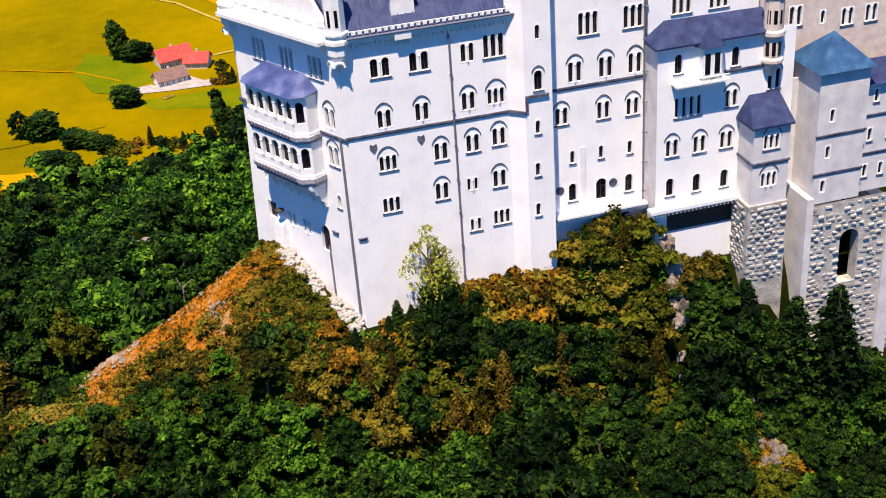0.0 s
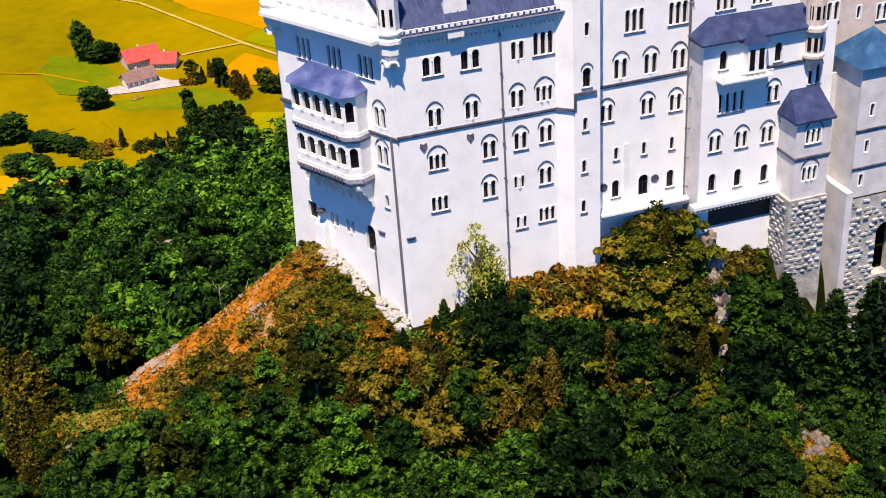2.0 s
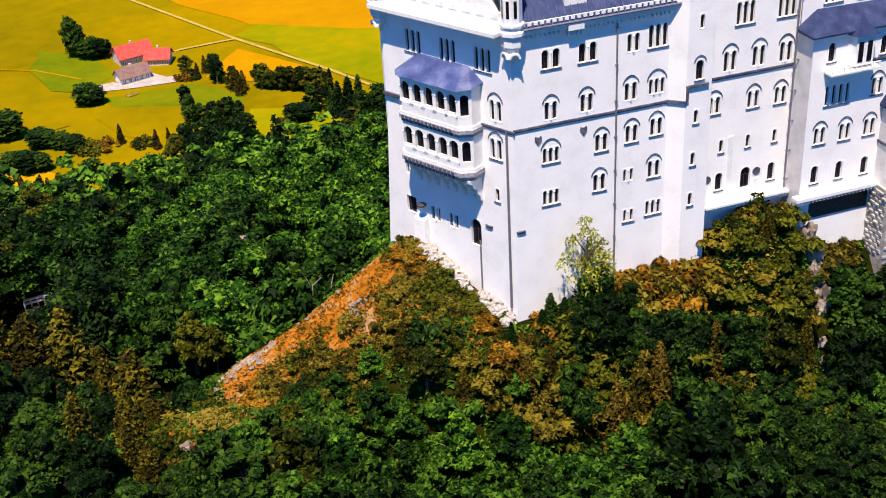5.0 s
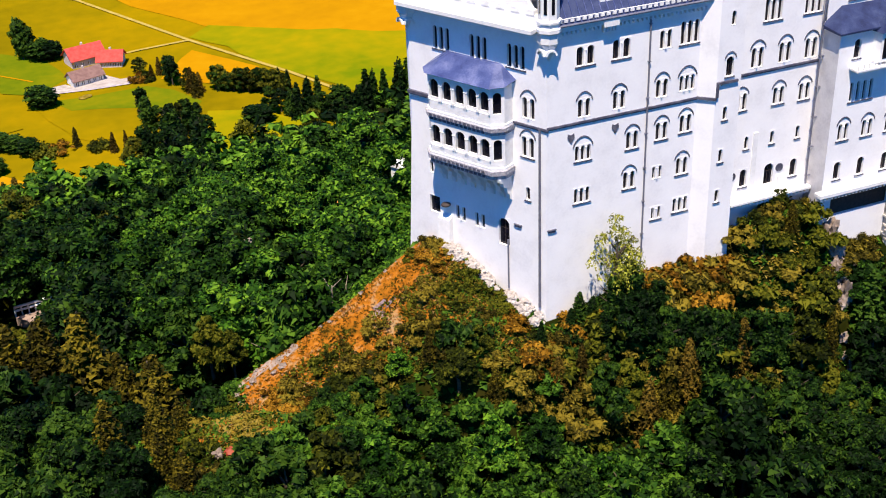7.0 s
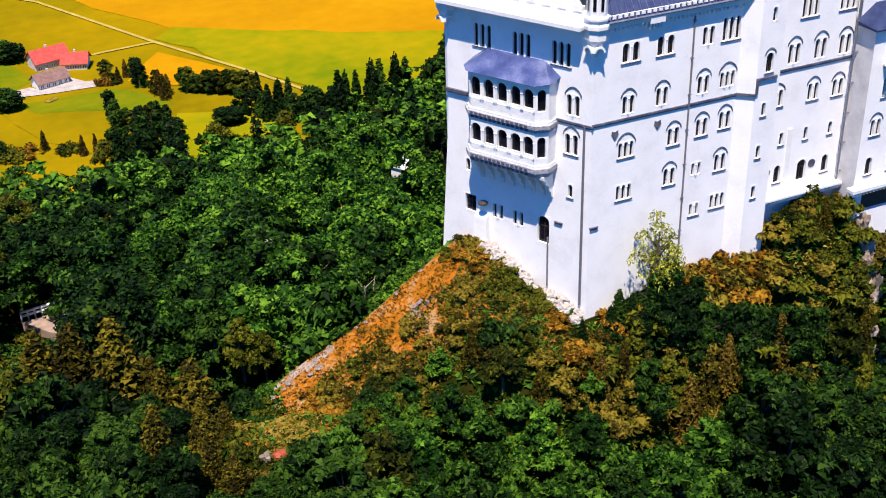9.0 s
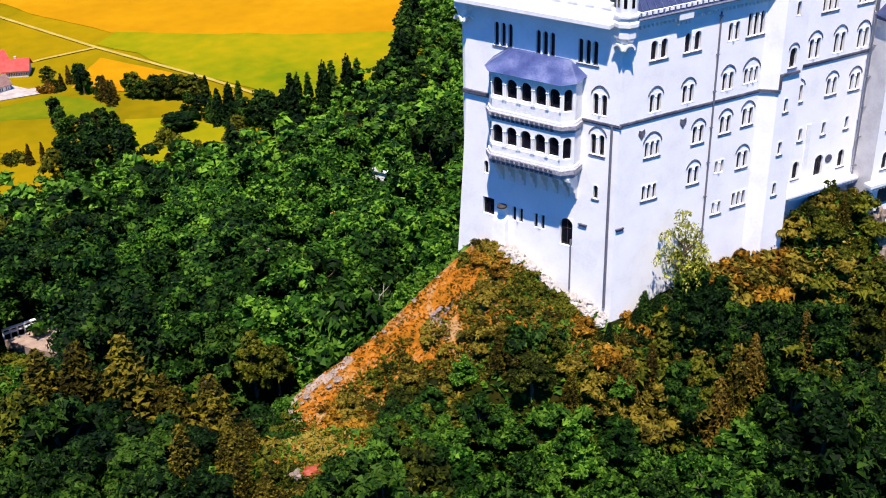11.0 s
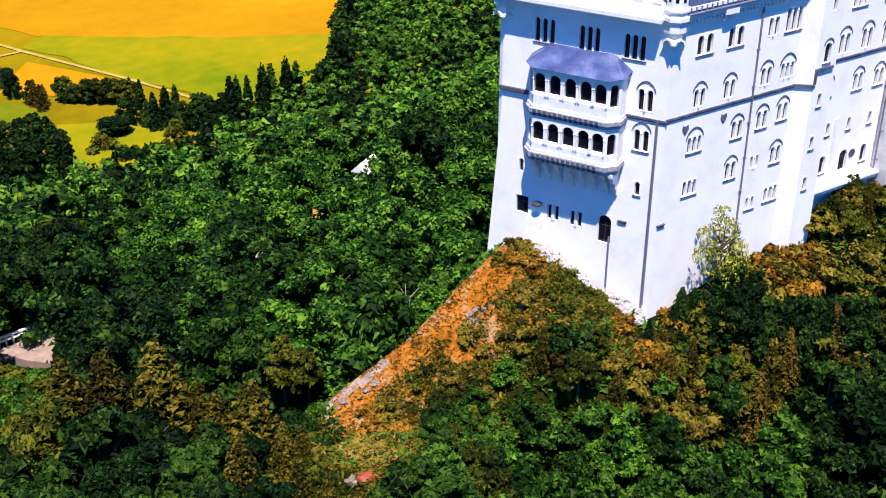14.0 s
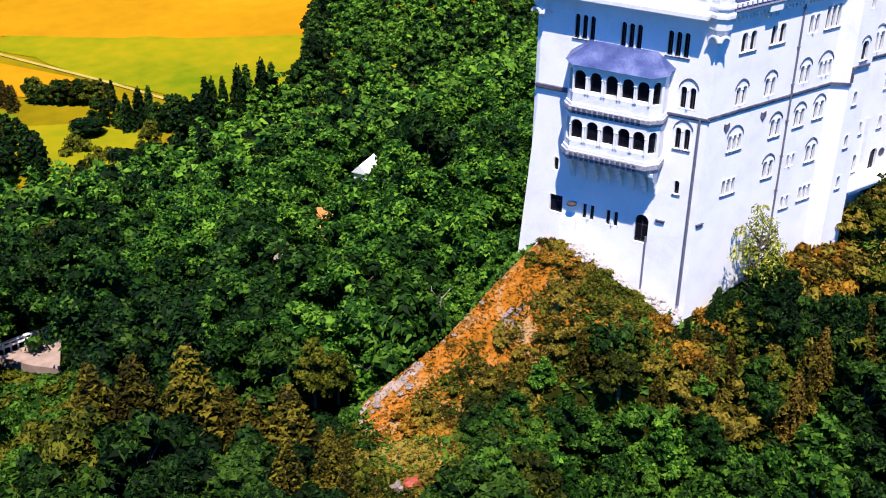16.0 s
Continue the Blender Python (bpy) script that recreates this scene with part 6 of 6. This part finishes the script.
for k, (x, y, s) in enumerate(((33.9, -6.2, (0.6, 0.5, 0.8)), (34.4, -6.9, (0.5, 0.5, 0.7)), (33.5, -7.4, (0.5, 0.6, 0.6)), (34.2, -8.2, (0.6, 0.5, 0.7)), (33.8, -9.0, (0.5, 0.4, 0.5)), (34.5, -9.6, (0.5, 0.5, 0.6)), (33.4, -5.6, (0.5, 0.4, 0.6)), (34.1, -10.4, (0.6, 0.4, 0.5)), (46.5, -13, (1.1, 0.9, 1.6)), (47.6, -13.6, (0.8, 0.8, 1.9)), (46.9, -14.6, (0.9, 0.8, 1.2)), (37.0, -4.6, (0.9, 0.6, 1.3)), (38.4, -4.4, (0.7, 0.6, 0.9)), (-24.2, 44.4, (1.1, 0.7, 0.5)), (-23.0, 43.9, (0.8, 0.6, 0.4)))):
    rock(x, y, (ground(x, y) if y < 20 else -28.9) + s[2] * 0.35, s, k * 3.7, ROCKW)
for k, (x, y, z, s) in enumerate(((34.4, -3.6, -18.2, (0.8, 0.7, 1.6)), (34.7, -4.4, -20.2, (1.0, 0.8, 1.9)), (34.5, -5.4, -22.4, (1.0, 0.8, 1.8)), (34.8, -6.6, -25.0, (0.9, 0.8, 1.8)))):
    rock(x, y, z, s, k * 5.3 + 200, ROCKW, "pale bare rock face of the mound")
for k in range(26):
    f = rng.uniform(0, 1)
    x = CRAG[0][0] + f * (CRAG[1][0] - CRAG[0][0]) + rng.normal(0, 0.7)
    y = CRAG[0][1] + f * (CRAG[1][1] - CRAG[0][1]) + rng.normal(0, 0.5)
    s = rng.uniform(0.35, 0.9)
    rock(x, y, ground(x, y) + s * 0.6, (s * 0.8, s * 0.7, s * 1.3), k + 130, CRAGM, "brown weathered rock of the open crag")
for k in range(14):
    x = CRAG[0][0] + rng.uniform(0, 1) * (CRAG[1][0] - CRAG[0][0]) + rng.normal(0, 1.6)
    y = CRAG[0][1] + rng.uniform(0, 1) * (CRAG[1][1] - CRAG[0][1]) + rng.normal(0, 0.8)
    shrub("rust" if k % 3 else "golden", x, y, rng.uniform(1.0, 1.9), group="shrubs on the crag")
for k in range(70):
    u = rng.uniform(-0.5, 13)
    p = WD * u + Vector((-0.877, -0.48, 0)) * rng.uniform(0.3, 1.9)
    s = rng.uniform(0.2, 0.75)
    rock(p.x, p.y, ground(p.x, p.y) + 0.35, (s, s * 0.8, s * 0.75), k, RUBBLE, "pale stone rubble at the wall's foot")
for k in range(40):
    x = rng.uniform(-34, -27) if k % 3 else rng.uniform(-27, -9)
    y = ridge(x)[0] + (rng.normal(-0.9, 1.1) if x < -27 else rng.normal(0.3, 0.35))
    s = rng.uniform(0.1, 0.42) * (1.0 if x < -27 else 0.7)
    rock(x, y, ground(x, y) + 0.15, (s * 1.3, s, s * 0.6), k + 60, ROCKW, "pale stone on the spur's crest")


# rocky knoll under the pale outcrop
bm = bmesh.new()
bmesh.ops.create_icosphere(bm, subdivisions=4, radius=1)
for v in bm.verts:
    k = 1 + 0.25 * noise.noise(v.co * 2.2)
    v.co = Vector((v.co.x * 5.5 * k, v.co.y * 5.0 * k, v.co.z * 11 * k))
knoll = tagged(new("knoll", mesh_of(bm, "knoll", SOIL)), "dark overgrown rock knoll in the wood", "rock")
knoll.location = (-23.0, 45.5, -40.0)

# lookout terrace with white railing
GRAVEL = material("pinkish_gravel", [(0.20, 0.14, 0.11), (0.34, 0.25, 0.20)], 0.8, 1.0, 0.3, 6)
look_out = thing("lookout_terrace", "gravelled lookout terrace with white railing", "terrace")
bm = bmesh.new()
prism(bm, [(-54.3, 72.6), (-51.0, 68.0), (-48.2, 65.2), (-45.0, 73.8)], -51.5, -48.6)
part("terrace_floor", bm, GRAVEL, look_out, "pinkish gravel floor")
rail_a, rail_b = Vector((-54.2, 73.2, -48.6)), Vector((-45.0, 74.4, -48.6))
for k in range(10):
    p = rail_a.lerp(rail_b, k / 9)
    bm = bmesh.new()
    box(bm, p.x - 0.12, p.x + 0.12, p.y - 0.12, p.y + 0.12, -49, -47.2)
    part("post", bm, WHITE, look_out)
for z in (-47.9, -47.25):
    bm = bmesh.new()
    tube(bm, rail_a + Vector((0, 0, z + 48.6)), rail_b + Vector((0, 0, z + 48.6)), 0.2, 0.2, 6)
    part("rail", bm, WHITE, look_out)

# small white hut with a pale roof among the trees
hut = thing("hut", "small white hut with pale roof among trees", "hut")
hm = Matrix.Translation((19.0, 97.0, -52.6)) @ Matrix.Rotation(0.55, 4, "Z") @ Matrix.Diagonal((0.78, 0.85, 1, 1))
bm = bmesh.new()
box(bm, -3.2, 3.2, -1.6, 1.6, -4, 4.0, hm)
part("wall", bm, WHITE, hut)
bm = bmesh.new()
v = [bm.verts.new(hm @ Vector(q)) for q in ((-3.6, -2.0, 3.9), (3.6, -2.0, 3.9), (3.6, 0, 5.6), (-3.6, 0, 5.6), (3.6, 2.0, 3.9), (-3.6, 2.0, 3.9))]
for f in ((0, 1, 2, 3), (3, 2, 4, 5), (0, 3, 5), (1, 4, 2), (0, 5, 4, 1)):
    bm.faces.new([v[i] for i in f])
part("roof", bm, WHITE, hut, "pale metal roof")
for x in (-1.6, 1.4):
    bm = bmesh.new()
    box(bm, x - 0.5, x + 0.5, -1.64, -1.604, 1.6, 3.0, hm)
    part("window", bm, GLASS, hut, "dark window")

# orange-roofed shelter lower in the wood
TERRA = material("orange_roof", [(0.45, 0.16, 0.04), (0.62, 0.26, 0.08)], 0.8, 0.85)
shelter = thing("shelter", "small shelter with orange tiled roof in trees", "hut")
sm = Matrix.Translation((3.3, 82.9, -51.4)) @ Matrix.Rotation(-0.6, 4, "Z")
bm = bmesh.new()
box(bm, -1.6, 1.6, -1.4, 1.4, -5, 2.6, sm)
part("wall", bm, PINKWALL, shelter)
bm = bmesh.new()
v = [bm.verts.new(sm @ Vector(q)) for q in ((-2.0, -1.9, 2.3), (2.0, -1.9, 2.3), (2.0, 0, 5.2), (-2.0, 0, 5.2), (2.0, 1.9, 2.3), (-2.0, 1.9, 2.3))]
for f in ((0, 1, 2, 3), (3, 2, 4, 5), (0, 3, 5), (1, 4, 2), (0, 5, 4, 1)):
    bm.faces.new([v[i] for i in f])
part("roof", bm, TERRA, shelter, "orange tiled roof")

TARP = material("red_tarpaulin", [(0.22, 0.035, 0.015), (0.34, 0.07, 0.03)], 0.8, 0.6)
# red tarpaulin and pale stone at the spur's end
bm = bmesh.new()
bmesh.ops.create_icosphere(bm, subdivisions=3, radius=1)
for v in bm.verts:
    k = 1 + 0.3 * noise.noise(v.co * 1.9)
    v.co = Vector((v.co.x * 1.05 * k, v.co.y * 0.7 * k, max(-0.2, v.co.z * 0.6 * k)))
tarp = tagged(new("tarpaulin", mesh_of(bm, "tarpaulin", TARP)), "crumpled red tarpaulin on dry grass", "tarpaulin")
tarp.location = (-36.0, -3.3, ground(-36.0, -3.3) + 0.25)
rock(-37.8, -3.4, ground(-37.8, -3.4) + 0.3, (0.6, 0.5, 0.7), 91, ROCKW)

# bare pale trunks standing at the dark hollow
for k, (x, y, z, h) in enumerate(((-19.0, 17.4, -33.0, 10.5), (-15.2, 25.0, -36.5, 9.0), (-17.5, 24.0, -37.0, 7.0), (-27.5, 19.6, -34.0, 4.5))):
    bm = bmesh.new()
    p = Vector((x, y, z))
    for j in range(5):
        q = p + Vector((0.12 * math.sin(j * 2 + k), 0.1 * math.cos(j * 3 + k), h / 5))
        tube(bm, p, q, 0.2 - 0.03 * j, 0.17 - 0.03 * j, 6)
        p = q
    for j in range(3):
        a = 2.1 * j + k
        tube(bm, p - Vector((0, 0, 0.6 * j + 0.3)), p + Vector((math.cos(a) * 1.2, math.sin(a) * 1.2, 0.6)), 0.06, 0.02, 5)
    tagged(new("dead_tree", mesh_of(bm, "dead_tree", PATHM)), "bare pale dead trunk at the wood's edge", "tree", "dead trunks")


# ---- proud rough stones of the bases ----
def stone_mesh(seed, w, h, d):
    r = random.Random(seed)
    bm = bmesh.new()
    vs = box(bm, -w / 2, w / 2, -d, 0.1, -h / 2, h / 2)
    for v in vs:
        if v.co.y < 0:
            v.co += Vector((r.uniform(0.02, 0.1) * (1 if v.co.x < 0 else -1), r.uniform(-0.04, 0.05), r.uniform(0.02, 0.07) * (1 if v.co.z < 0 else -1)))
        else:
            v.co += Vector((r.uniform(-0.06, 0.06), 0, r.uniform(-0.05, 0.05)))
    return mesh_of(bm, "stone", RUSTIC)


STONES = [stone_mesh(k, 0.55 + 0.09 * (k % 5), 0.28 + 0.05 * (k % 3), 0.09 + 0.04 * (k % 4)) for k in range(10)]


def lay_stones(parent, x0, x1, z0, z1, m, count, skip=None):
    """Uneven courses of rough stones standing proud of a base, each a piece of its own."""
    cells = []
    z, row = z1 - 0.4, 0
    while z > z0:
        x = x0 + 0.45 + 0.4 * (row % 2)
        while x < x1 - 0.4:
            if not (skip and skip(x, z)):
                cells.append((x + rng.uniform(-0.12, 0.12), z + rng.uniform(-0.06, 0.06)))
            x += 0.95
        z -= 0.55
        row += 1
    for i in sorted(rng.permutation(len(cells))[:count]):
        x, z = cells[i]
        o = new("stone", STONES[int(rng.integers(10))])
        o.parent = parent
        o.matrix_world = m @ Matrix.Translation((x, 0, z)) @ Matrix.Rotation(rng.uniform(-0.08, 0.08), 4, "Y")


bay_base = next(o for o in bay.children if o.name.startswith("stone_base"))
tower_base = next(o for o in tower.children if o.name.startswith("stone_base"))
lay_stones(bay_base, 42.6, 47.4, -23, -13.5, Matrix.Translation((0, YB - 0.25, 0)), 80)
lay_stones(bay_base, 0, 3.2, -22, -13.6, Matrix.Translation((42.6, YW, 0)) @ Matrix.Rotation(-math.pi / 2, 4, "Z"), 50)
lay_stones(tower_base, -0.2, 15, -36, -14.7, TF @ Matrix.Translation((0, -0.3, 0)), 300, lambda x, z: (3.5 < x < 6.7 and -26 < z < -18) or 9.3 < x < 11.2)
